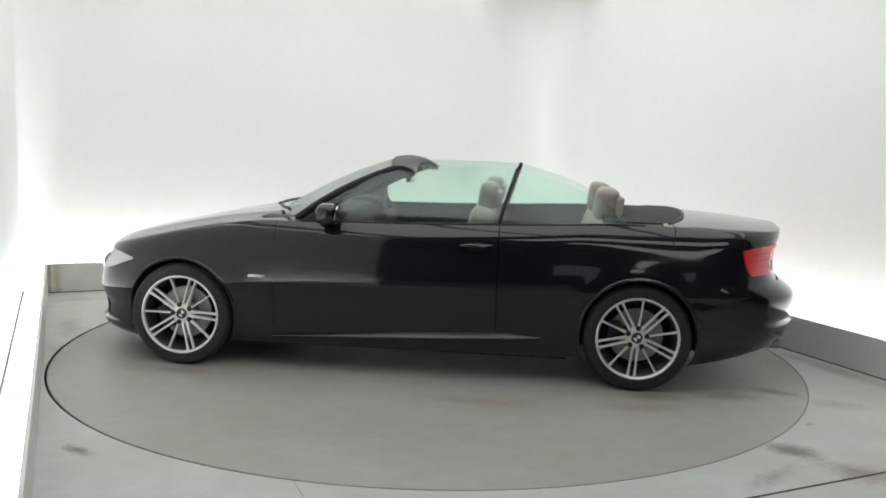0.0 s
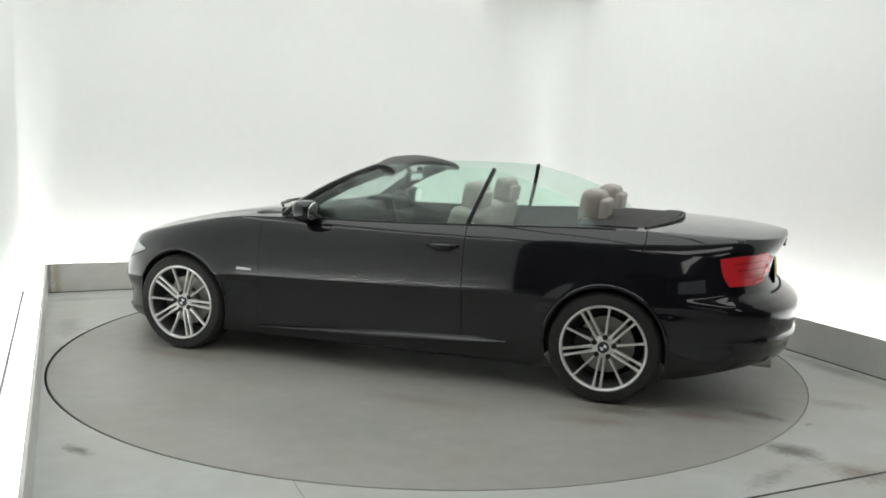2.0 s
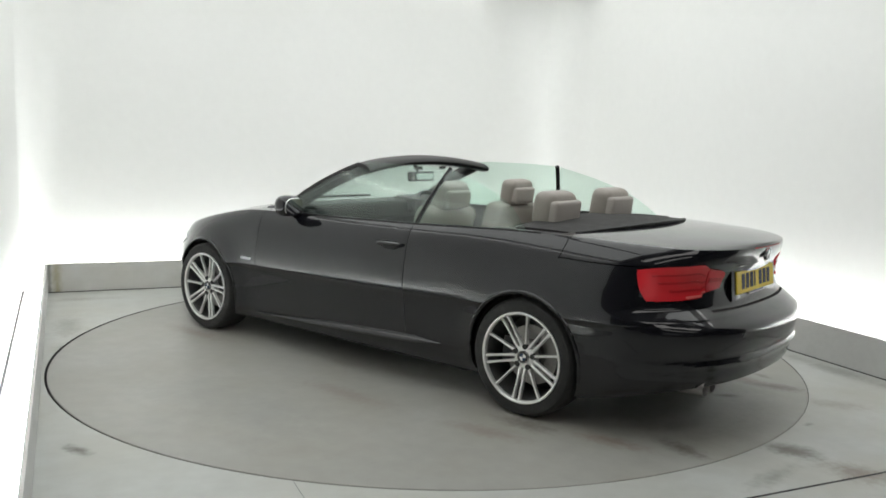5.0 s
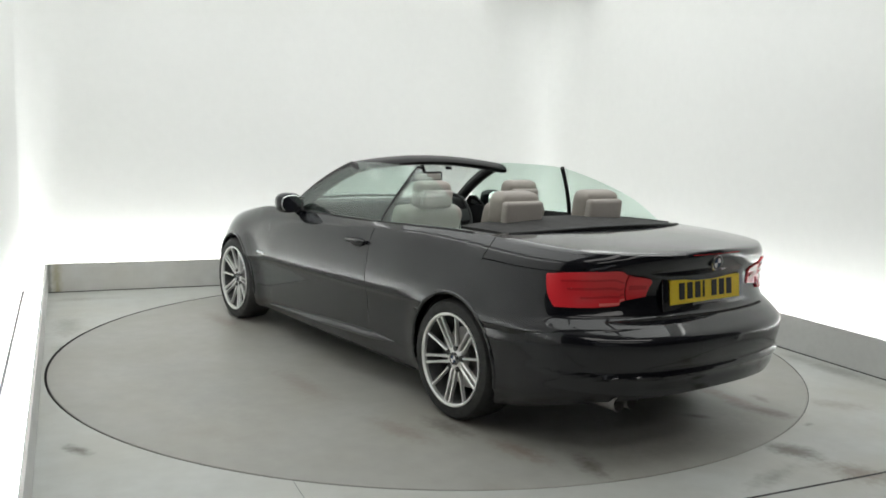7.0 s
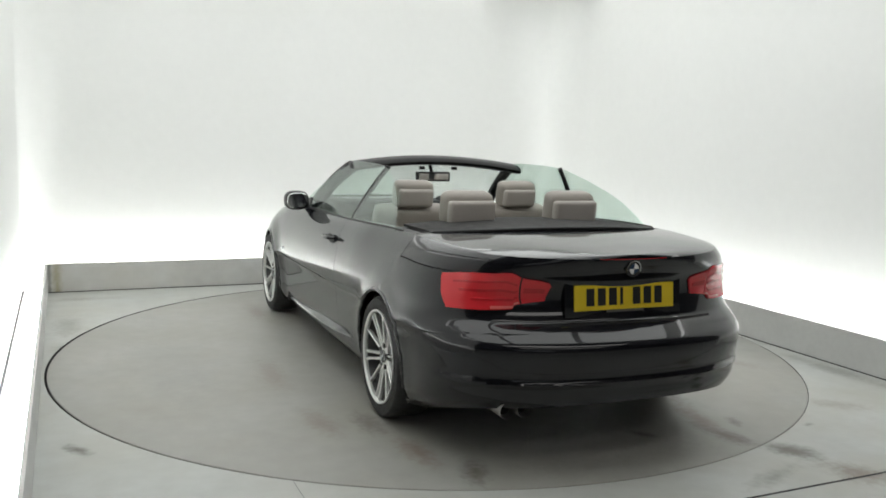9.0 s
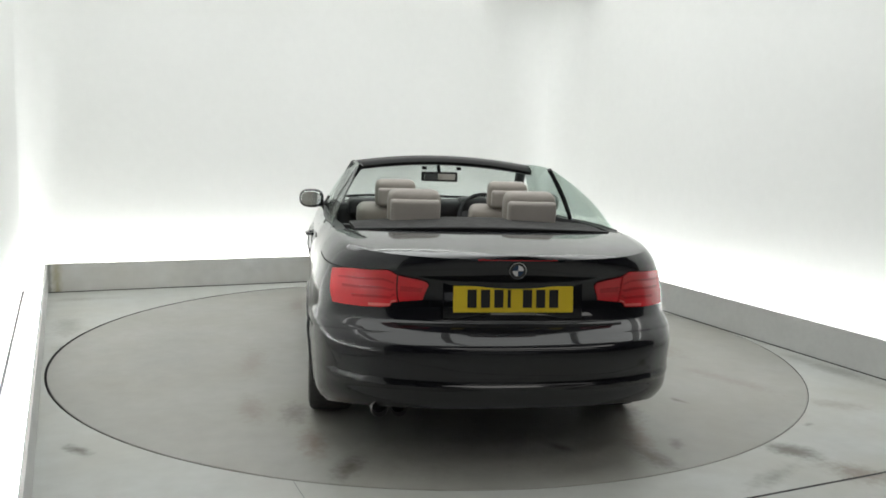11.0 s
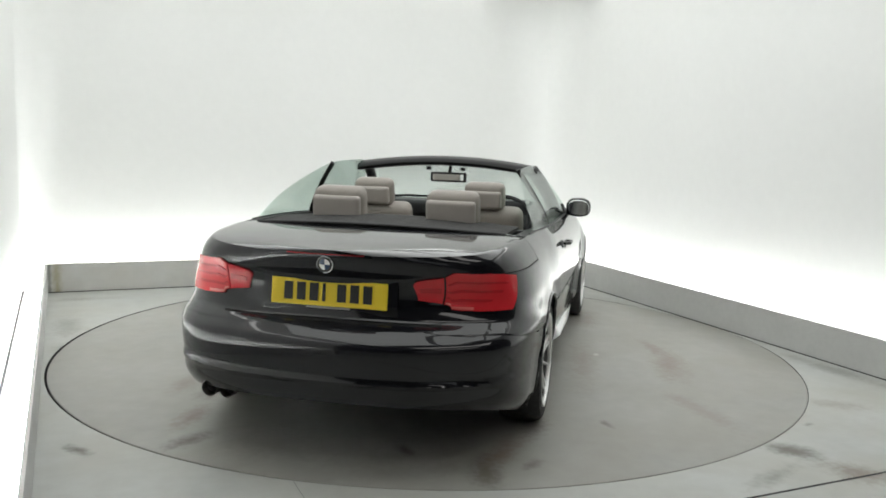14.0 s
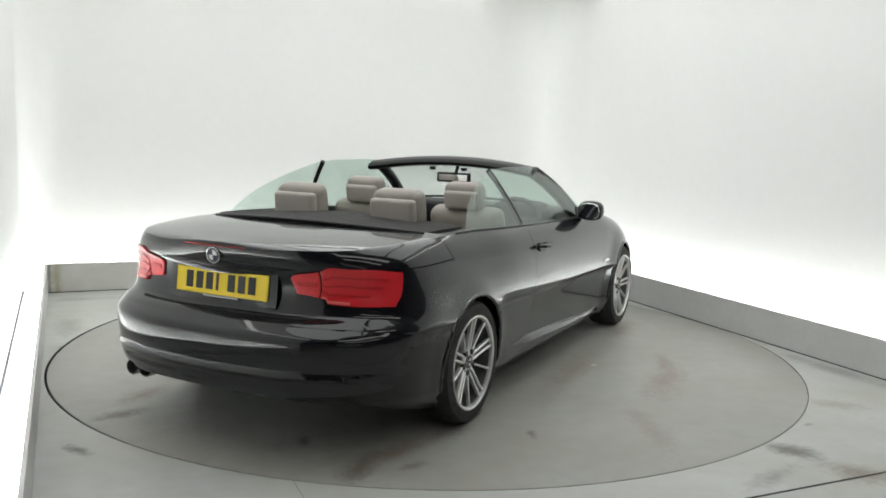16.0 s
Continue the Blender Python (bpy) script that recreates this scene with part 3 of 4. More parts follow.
def build_underbody(car):
    bm = box(-1.95, 1.95, -0.55, 0.55, 0.18, 0.33, 0.03)
    box(-0.98, 0.98, -0.80, 0.80, 0.145, 0.30, 0.02, bm=bm)
    box(-2.08, -1.6, -0.58, 0.58, 0.35, 0.58, 0.05, bm=bm)
    box(1.0, 2.0, -0.62, 0.62, 0.30, 0.58, 0.04, bm=bm)
    part("underbody", bm, LINER, car, smooth=30)
    for wx in (WHEEL_X, -WHEEL_X):
        for sgn in (1, -1):
            bm = bmesh.new()
            rows = []
            for y in (0.893, 0.885, 0.84, 0.60, 0.56):
                r = ARCH_R + (0.006 if y > 0.89 else 0.0) - (0.012 if y < 0.87 else 0)
                if y < 0.57:
                    r = 0.02
                rows.append([(wx + r * math.cos(a), sgn * y, ARCH_Z + r * math.sin(a)) for a in [radians(-8 + 196 * k / 40) for k in range(41)]])
            grid(rows[2:], bm)
            part("wheel_arch", bm, LINER, car, smooth=30)
            pts = []
            for k in range(37):
                a = radians(-12 + 204 * k / 36)
                x, z = wx + (ARCH_R + 0.003) * math.cos(a), ARCH_Z + (ARCH_R + 0.003) * math.sin(a)
                p = skin_at(col_at(x, z), z)
                pts.append((x, sgn * (p.y - 0.004), z))
            part("arch_lip", tube(pts, 0.011, 10), PAINT, car)


def build_wheel(car, x, y, turn):
    """One wheel with its alloy rim: five single and five paired spokes. The outer face looks to +y."""
    hub = tagged(new("wheel"), "silver multi-spoke alloy wheel with black tyre")
    hub.parent = car
    hub.matrix_basis = pose(x, y, WHEEL_R, 0, 0, 0 if y > 0 else 180) @ pose(0, 0, 0, 0, turn, 0)
    R = WHEEL_R
    prof = [(0.232, -0.10), (0.262, -0.112), (0.295, -0.108), (0.311, -0.09), (0.315, -0.05), (0.316, 0.0), (0.315, 0.05), (0.311, 0.088), (0.296, 0.106), (0.265, 0.113), (0.246, 0.108), (0.238, 0.098)]
    bm = ring(prof, 64)
    part("tyre", bm, RUBBER, hub, "black low-profile tyre")
    part("rim", ring([(0.236, 0.100), (0.243, 0.106), (0.243, 0.112), (0.236, 0.113), (0.229, 0.108), (0.226, 0.094), (0.228, 0.088), (0.232, 0.090)], 64), ALLOY, hub)
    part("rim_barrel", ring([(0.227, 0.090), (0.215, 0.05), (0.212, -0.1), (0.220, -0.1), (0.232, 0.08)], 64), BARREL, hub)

    def spoke(angle, wide, side=0.0):
        bm = bmesh.new()
        d = Vector((math.cos(angle), 0, math.sin(angle)))
        n = Vector((-math.sin(angle), 0, math.cos(angle)))
        rows = []
        for r, o, w, h in ((0.045, 0.070, 0.014, 0.03), (0.075, 0.080, 0.0095, 0.026), (0.14, 0.088, 0.0075, 0.022), (0.19, 0.095, 0.0078, 0.02), (0.229, 0.101, 0.0105, 0.02)):
            c = d * r + Vector((0, o, 0)) + n * side * (0.012 + 0.032 * r)
            w *= wide
            rows.append([c + n * w - Vector((0, h, 0)), c + n * w - Vector((0, 0.004, 0)), c + n * (w - 0.003), c - n * (w - 0.003), c - n * w - Vector((0, 0.004, 0)), c - n * w - Vector((0, h, 0))])
        grid(rows, bm, close=True)
        part("spoke", bm, ALLOY, hub)
    for k in range(5):
        spoke(radians(90 + 72 * k), 0.74)
        for side in (-1, 1):
            spoke(radians(126 + 72 * k), 0.86, side)
    part("hub_disc", ring([(0.0005, 0.074), (0.030, 0.076), (0.056, 0.074), (0.066, 0.066), (0.068, 0.03), (0.0005, 0.03)], 40, closed=False), ALLOY, hub)
    part("centre_cap", ring([(0.0005, 0.083), (0.030, 0.083), (0.034, 0.080), (0.034, 0.07)], 32, closed=False), INK, hub, "dark round centre cap")
    bm = ring([(0.031, 0.0835), (0.034, 0.085), (0.035, 0.081)], 32)
    part("cap_ring", bm, CHROME, hub)
    for k in range(4):
        bm = bmesh.new()
        a0 = radians(90 * k)
        c = bm.verts.new((0, 0.0845, 0))
        arc = [bm.verts.new((0.020 * math.cos(a0 + radians(9 * i)), 0.0845, 0.020 * math.sin(a0 + radians(9 * i)))) for i in range(11)]
        for p, q in zip(arc, arc[1:]):
            bm.faces.new((c, p, q))
        part("cap_quarter", bm, ENAMEL if k % 2 else BLUE, hub)
    for k in range(5):
        a = radians(90 + 72 * k)
        bm = bmesh.new()
        ring([(0.0005, 0.0750), (0.009, 0.0750), (0.0135, 0.0765), (0.0150, 0.0755), (0.0150, 0.06)], 12, bm, closed=False)
        bmesh.ops.translate(bm, verts=bm.verts, vec=(0.057 * math.cos(a), 0.004, 0.057 * math.sin(a)))
        part("wheel_bolt", bm, INK, hub, "dark recessed wheel bolt")
    part("brake_disc", ring([(0.0005, 0.02), (0.08, 0.025), (0.085, 0.0), (0.16, 0.0), (0.16, -0.024), (0.06, -0.03)], 48, closed=False), STEEL, hub)
    bm = box(0.09, 0.17, -0.04, 0.03, -0.07, 0.07, 0.012)
    part("brake_caliper", bm, PLASTIC, hub)
    # added dark disc that stands in for the shade behind the spokes
    part("barrel_shade_disc", ring([(0.205, -0.09), (0.0005, -0.10)], 40, closed=False), LINER, hub)


def build_glass(car):
    def side_y(z):
        f = min(1, max(0, (z - 0.935) / 0.33))
        return 0.795 - 0.19 * f + 0.05 * f * (1 - f)

    def belt(x):
        return lerp_table(Z_TOP, x) - 0.02
    door_top = [(-0.63, 1.263), (-0.4, 1.272), (-0.1, 1.272), (0.06, 1.262), (0.12, 1.245), (0.33, 1.135), (0.55, 1.0), (0.655, 0.925)]
    rear_top = [(-1.33, 0.955), (-1.27, 1.01), (-1.18, 1.08), (-1.05, 1.145), (-0.9, 1.198), (-0.75, 1.238), (-0.65, 1.260)]
    for sgn in (1, -1):
        for name, table, x0, x1, lean in (("door_window", door_top, -0.63, 0.655, 0.10), ("quarter_window", rear_top, -1.33, -0.65, 0.10)):
            bm = bmesh.new()
            for th in (0.0, 0.005):
                rows = []
                for i in range(41):
                    x = x0 + (x1 - x0) * i / 40
                    zt = max(lerp_table(table, x), belt(x) + 0.002)
                    # the edges at the middle joint slant: the foot lies further forward than the top
                    row = []
                    for k in range(9):
                        z = belt(x) + (zt - belt(x)) * k / 8
                        f = 1 - (z - 0.935) / 0.33
                        w = max(0.0, 1 - abs(x + 0.64) / 0.5)
                        row.append((x + lean * f * w, sgn * (side_y(z) - 0.006 - th - 0.02 * (1 - k / 8) * (k / 8)), z))
                    rows.append(row)
                grid(rows, bm)
            part(name, bm, GLASS, car, "clear side window with a green tint", smooth=60).visible_shadow = False
        pts = [(-0.64 + 0.10 * (1 - (z - 0.935) / 0.33), sgn * (side_y(z) - 0.024), z) for z in (0.93, 0.98, 1.03, 1.08, 1.13, 1.18, 1.22, 1.263)]
        part("window_seal", tube(pts, 0.0145, 8), SATIN, car, "black upright seal between the side windows")
        part("belt_moulding", tube([(x, sgn * (skin(col_at(x, 0.93), 1.0).y - 0.002), lerp_table(Z_TOP, x) + 0.002) for x in [-1.40 + 2.05 * i / 30 for i in range(31)]], 0.006, 6), SATIN, car)
    # windscreen
    def foot(s):
        return Vector((0.71 + 0.23 * (1 - s * s), 0.70 * s, 0.925 + 0.02 * (1 - s * s)))

    def head(s):
        return Vector((0.12 + 0.07 * (1 - s * s), 0.585 * s, 1.255 + 0.043 * (1 - s * s)))
    bm = bmesh.new()
    for th in (0.0, -0.006):
        rows = []
        for i in range(25):
            s = -1 + 2 * i / 24
            a, b = foot(s), head(s)
            rows.append([a + (b - a) * (k / 12) + Vector((0.02, 0, 0.022)) * (1 - (2 * k / 12 - 1) ** 2) + Vector((0, 0, th)) for k in range(13)])
        grid(rows, bm)
    part("windscreen", bm, SCREEN, car, "clear raked windscreen", smooth=60).visible_shadow = False
    # pillars and the header rail
    for sgn in (1, -1):
        pts, rad = [], []
        for k in range(13):
            f = k / 12
            a, b = foot(sgn * 1.0), head(sgn * 1.0)
            p = a + (b - a) * f + Vector((0.02, 0, 0.022)) * (1 - (2 * f - 1) ** 2)
            pts.append(p + Vector((-0.012, sgn * 0.012, -0.012)))
            rad.append(0.031 - 0.006 * f)
        part("windscreen_pillar", tube(pts, rad, 12), SATIN, car)
        part("pillar_trim", tube([p + Vector((-0.03, -sgn * 0.015, -0.015)) for p in pts], 0.036, 10), PLASTIC, car)
    bm = bmesh.new()
    rows = []
    for i in range(33):
        s = -1.05 + 2.1 * i / 32
        h = head(s)
        back = Vector((-0.005 + 0.03 * (1 - s * s), 0.60 * s, 1.243 + 0.052 * (1 - s * s)))
        row = [h + Vector((0.02, 0, -0.012)), h + Vector((0.0, 0, 0.008)), h * 0.6 + back * 0.4 + Vector((0, 0, 0.016)), h * 0.25 + back * 0.75 + Vector((0, 0, 0.010)),
               back + Vector((0, 0, -0.005)), back + Vector((-0.012, 0, -0.022)), back + Vector((0.0, 0, -0.040)), back * 0.6 + h * 0.4 + Vector((0, 0, -0.050)), h + Vector((0.0, 0, -0.030))]
        rows.append(row)
    grid(rows, bm, close=True)
    bm.faces.new([bm.verts.new(p) for p in rows[0]])
    bm.faces.new([bm.verts.new(p) for p in rows[-1]])
    bmesh.ops.remove_doubles(bm, verts=bm.verts, dist=1e-4)
    part("header_rail", bm, SATIN, car, "black windscreen header rail")
    for y in (-0.12, 0.12):
        part("header_latch", box(-0.01, 0.03, y - 0.015, y + 0.015, 1.218, 1.24, 0.004), SATIN, car)
    # inside mirror
    bm = box(0.085, 0.118, -0.128, 0.128, 1.132, 1.200, 0.016, 4)
    im = part("inside_mirror", bm, PLASTIC, car, "black rear-view mirror")
    part("mirror_face", box(0.081, 0.0845, -0.110, 0.110, 1.145, 1.188, 0.001, 1), MIRROR, im)
    part("mirror_stem", tube([(0.11, 0, 1.17), (0.14, 0, 1.21), (0.17, 0, 1.25)], 0.012, 8), PLASTIC, im)


def ellipsoid(c, r, m=None, seg=20, power=1.0):
    bm = bmesh.new()
    bmesh.ops.create_uvsphere(bm, u_segments=seg, v_segments=seg // 2 + 2, radius=1)
    for v in bm.verts:
        p = Vector([math.copysign(abs(k) ** power, k) * rr for k, rr in zip(v.co, r)])
        v.co = (m @ p if m else p) + Vector(c)
    return bm


def build_mirrors(car):
    for sgn in (1, -1):
        bm = ellipsoid((0.46, sgn * 0.885, 0.972), (0.068, 0.088, 0.068), pose(0, 0, 0, 0, 0, -sgn * 8), 24, 0.75)
        for v in bm.verts:
            if v.co.x < 0.412:
                v.co.x = 0.412
        body = part("door_mirror", bm, PAINT, car, "glossy black door mirror")
        bm = bmesh.new()
        oval = [(math.copysign(abs(math.cos(a)) ** 0.75, math.cos(a)), math.copysign(abs(math.sin(a)) ** 0.75, math.sin(a))) for a in [2 * math.pi * k / 28 for k in range(28)]]
        front = [bm.verts.new((0.4015 - 0.009 * w, sgn * 0.887 + 0.070 * u, 0.973 + 0.051 * w)) for u, w in oval]
        rear = [bm.verts.new((0.4055 - 0.009 * w, sgn * 0.887 + 0.073 * u, 0.973 + 0.054 * w)) for u, w in oval]
        bm.faces.new(front)
        bm.faces.new(rear)
        for k in range(28):
            bm.faces.new((front[k], front[k - 1], rear[k - 1], rear[k]))
        part("mirror_face", bm, MIRROR, body, smooth=20)
        part("mirror_arm", tube([(0.46, sgn * 0.85, 0.935), (0.50, sgn * 0.80, 0.925), (0.54, sgn * 0.75, 0.93)], [0.035, 0.04, 0.05], 10, flat=0.6), SATIN, body)
        bm = bmesh.new()
        pts = [(0.66, 0.80, 0.915), (0.42, 0.802, 0.915), (0.50, 0.768, 0.99), (0.56, 0.765, 0.985)]
        a = [bm.verts.new((x, sgn * y, z)) for x, y, z in pts]
        b = [bm.verts.new((x, sgn * (y - 0.02), z)) for x, y, z in pts]
        bm.faces.new(a)
        bm.faces.new(b)
        for k in range(4):
            bm.faces.new((a[k], a[(k + 1) % 4], b[(k + 1) % 4], b[k]))
        part("mirror_sail", bm, SATIN, car, smooth=0)


def patch(cols_z, off, bm=None, mirror=1, depth=0.01):
    """A curved slab that follows the skin: rows of (column, height) moved outwards by off."""
    bm = bm or bmesh.new()
    rows_o, rows_i = [], []
    for row in cols_z:
        ro, ri = [], []
        for col, z in row:
            p = skin_at(col, z)
            dc = 0.004
            z0, c0 = col
            q = skin_at((z0, min(1, c0 + dc)), z) - skin_at((z0, max(0, c0 - dc)), z) if z0 != "M" else Vector((-1, 0, 0))
            n = Vector((q.y, -q.x, 0)).normalized()
            if n.y < 0 and z0 == "M":
                n = -n
            if z0 == "F" and n.x < 0 or z0 == "R" and n.x > 0:
                n = -n
            ro.append(Vector((p.x + n.x * off, (p.y + n.y * off) * mirror, p.z)))
            ri.append(Vector((p.x + n.x * (off - depth), (p.y + n.y * (off - depth)) * mirror, p.z)))
        rows_o.append(ro)
        rows_i.append(ri)
    grid(rows_o, bm)
    grid(rows_i, bm)
    n, m = len(rows_o), len(rows_o[0])
    for i in range(n - 1):
        for j in (0, m - 1):
            bm.faces.new([bm.verts.new(p) for p in (rows_o[i][j], rows_o[i + 1][j], rows_i[i + 1][j], rows_i[i][j])])
    for j in range(m - 1):
        for i in (0, n - 1):
            bm.faces.new([bm.verts.new(p) for p in (rows_o[i][j], rows_o[i][j + 1], rows_i[i][j + 1], rows_i[i][j])])
    bmesh.ops.remove_doubles(bm, verts=bm.verts, dist=1e-4)
    return bm


def build_lights(car):
    c_front, c_split, c_in = rear_col(x=-1.945), rear_col(y=0.515), rear_col(y=0.372)

    def top(c):
        return lerp_table([(c_front, 0.846), (c_front + 0.04, 0.864), (c_front + 0.11, 0.872), (c_split, 0.852), (c_in - 0.012, 0.828), (c_in, 0.812)], c)

    def low(c):
        return lerp_table([(c_front, 0.698), (c_front + 0.07, 0.704), (c_split - 0.002, 0.712), (c_split + 0.002, 0.727), (c_in, 0.750)], c)

    def zone(c0, c1, f0, f1, n=16, m=6):
        rows = []
        for i in range(n + 1):
            row = []
            for j in range(m + 1):
                f = f0 + (f1 - f0) * j / m
                c = c0 + (c1 - c0) * i / n
                if c0 < c_split:
                    u = (c - c_front) / (c_split - c_front)
                    c += 0.022 * (1 - f) * (1 - u) + 0.025 * (1 - f) * u
                else:
                    u = (c - c_split) / (c_in - c_split)
                    c += 0.025 * (1 - f) * (1 - u) - 0.01 * (1 - f) * u
                row.append((("R", c), low(c) + (top(c) - low(c)) * f))
            rows.append(row)
        return rows
    for sgn in (1, -1):
        lamp = part("tail_light", patch(zone(c_front, c_split - 0.003, 0, 1, 24, 8), 0.008, None, sgn, 0.012), RED, car, "red wrap-round tail light")
        for f0, f1, a, b, mt in ((0.24, 0.30, 0.22, 0.95, RED_DEEP), (0.48, 0.54, 0.16, 0.95, RED_DEEP), (0.72, 0.77, 0.12, 0.94, RED_DEEP), (0.03, 0.10, 0.40, 0.96, RED_CLEAR)):
            w = c_split - c_front
            part("lamp_band", patch(zone(c_front + w * a, c_front + w * b, f0, f1, 30, 3), 0.0120, None, sgn, 0.008), mt, lamp)
        inner = part("boot_light", patch(zone(c_split + 0.003, c_in, 0, 1, 12, 8), 0.008, None, sgn, 0.012), RED, car, "red inner tail light on the boot lid")
        w = c_in - c_split
        part("lamp_band", patch(zone(c_split + w * 0.12, c_split + w * 0.85, 0.42, 0.62, 20, 3), 0.0120, None, sgn, 0.008), RED_DEEP, inner)
        # headlight
        f0, f1 = front_col(1.735), 0.80
        rows = []
        for i in range(15):
            c = f0 + (f1 - f0) * i / 14
            hi = lerp_table([(f0, 0.642), (f0 + 0.08, 0.668), (f1, 0.640)], c)
            lo = lerp_table([(f0, 0.628), (f0 + 0.10, 0.548), (f1, 0.53)], c)
            rows.append([(("F", c), lo + (hi - lo) * j / 6) for j in range(7)])
        part("headlight", patch(rows, 0.005, None, sgn, 0.012), LENS, car, "clear glass headlight")
        lamp = part("headlight_bezel", patch([[(("F", f0 + (f1 - f0) * (0.30 + 0.62 * i / 8)), 0.570 + 0.062 * j / 4) for j in range(5)] for i in range(9)], 0.0065, None, sgn, 0.004), PLASTIC, car)
        for k in (0.42, 0.74):
            p = skin_at(("F", f0 + (f1 - f0) * k), 0.600)
            q = skin_at(("F", f0 + (f1 - f0) * (k + 0.02)), 0.600) - p
            bm = ring([(0.030, 0.0), (0.034, 0.003), (0.034, -0.004), (0.0005, -0.002)], 24, axis="y", closed=False)
            turn = math.atan2(q.y, q.x) + math.pi
            bmesh.ops.transform(bm, matrix=Matrix.Translation((p.x, p.y, p.z)) @ Matrix.Rotation(turn, 4, "Z") @ Matrix.Translation((0, 0.009, 0)), verts=bm.verts)
            if sgn < 0:
                bmesh.ops.scale(bm, vec=(1, -1, 1), verts=bm.verts)
            part("light_ring", bm, ENAMEL, lamp)
        # side repeater and its bright trim
        x0, x1 = 0.95, 0.845
        part("side_repeater", patch([[(col_at(x0 + (x1 - x0) * i / 6, z), z) for z in (0.572, 0.580, 0.588)] for i in range(7)], 0.006, None, sgn, 0.01), LENS, car, "small clear side repeater")
        # raised lip along the skirt
        bm, rows = bmesh.new(), []
        for i in range(33):
            x = 0.82 - 1.64 * i / 32
            z = 0.205 + 0.080 * i / 32
            s0 = skin_at(col_at(x, 0.28), z + 0.02)
            grow = min(1.0, 0.15 + 1.7 * i / 32) * min(1.0, 0.1 + 1.8 * (32 - i) / 32 * 4)
            section = ((-0.010, 0.034), (0.006, 0.028), (0.030, 0.007), (0.034, -0.001), (0.028, -0.009), (-0.012, -0.024))
            rows.append([bm.verts.new((x, sgn * (s0.y + (dy * grow if dy > 0 else dy)), z + dz * grow)) for dy, dz in section])
        for a, b in zip(rows, rows[1:]):
            for k in range(6):
                bm.faces.new((a[k], a[(k + 1) % 6], b[(k + 1) % 6], b[k]))
        bm.faces.new(rows[0])
        bm.faces.new(rows[-1])
        bmesh.ops.recalc_face_normals(bm, faces=bm.faces)
        part("skirt_ridge", bm, PAINT, car)
        # handle in its bowl
        h = part("door_handle", tube([(-0.33, sgn * 0.872, 0.818), (-0.36, sgn * 0.899, 0.820), (-0.42, sgn * 0.906, 0.822), (-0.48, sgn * 0.900, 0.823), (-0.51, sgn * 0.872, 0.823)], [0.011, 0.015, 0.016, 0.015, 0.011], 10, flat=0.8), PAINT, car, "glossy black door handle")
        part("handle_bowl", ellipsoid((-0.42, sgn * 0.872, 0.812), (0.075, 0.004, 0.028), None, 16), SATIN, h)
    # high brake light strip under the boot lip
    cs = [0.845 + 0.31 * i / 12 for i in range(13)]
    part("brake_strip", patch([[(("R", min(c, 1.0)), z) for z in (0.936, 0.944)] for c in cs if c <= 1.0], 0.004, None, 1, 0.006), RED_DEEP, car, "dark red brake light strip")
    part("brake_strip", patch([[(("R", min(c, 1.0)), z) for z in (0.936, 0.944)] for c in cs if c <= 1.0], 0.004, None, -1, 0.006), RED_DEEP, car, "dark red brake light strip")


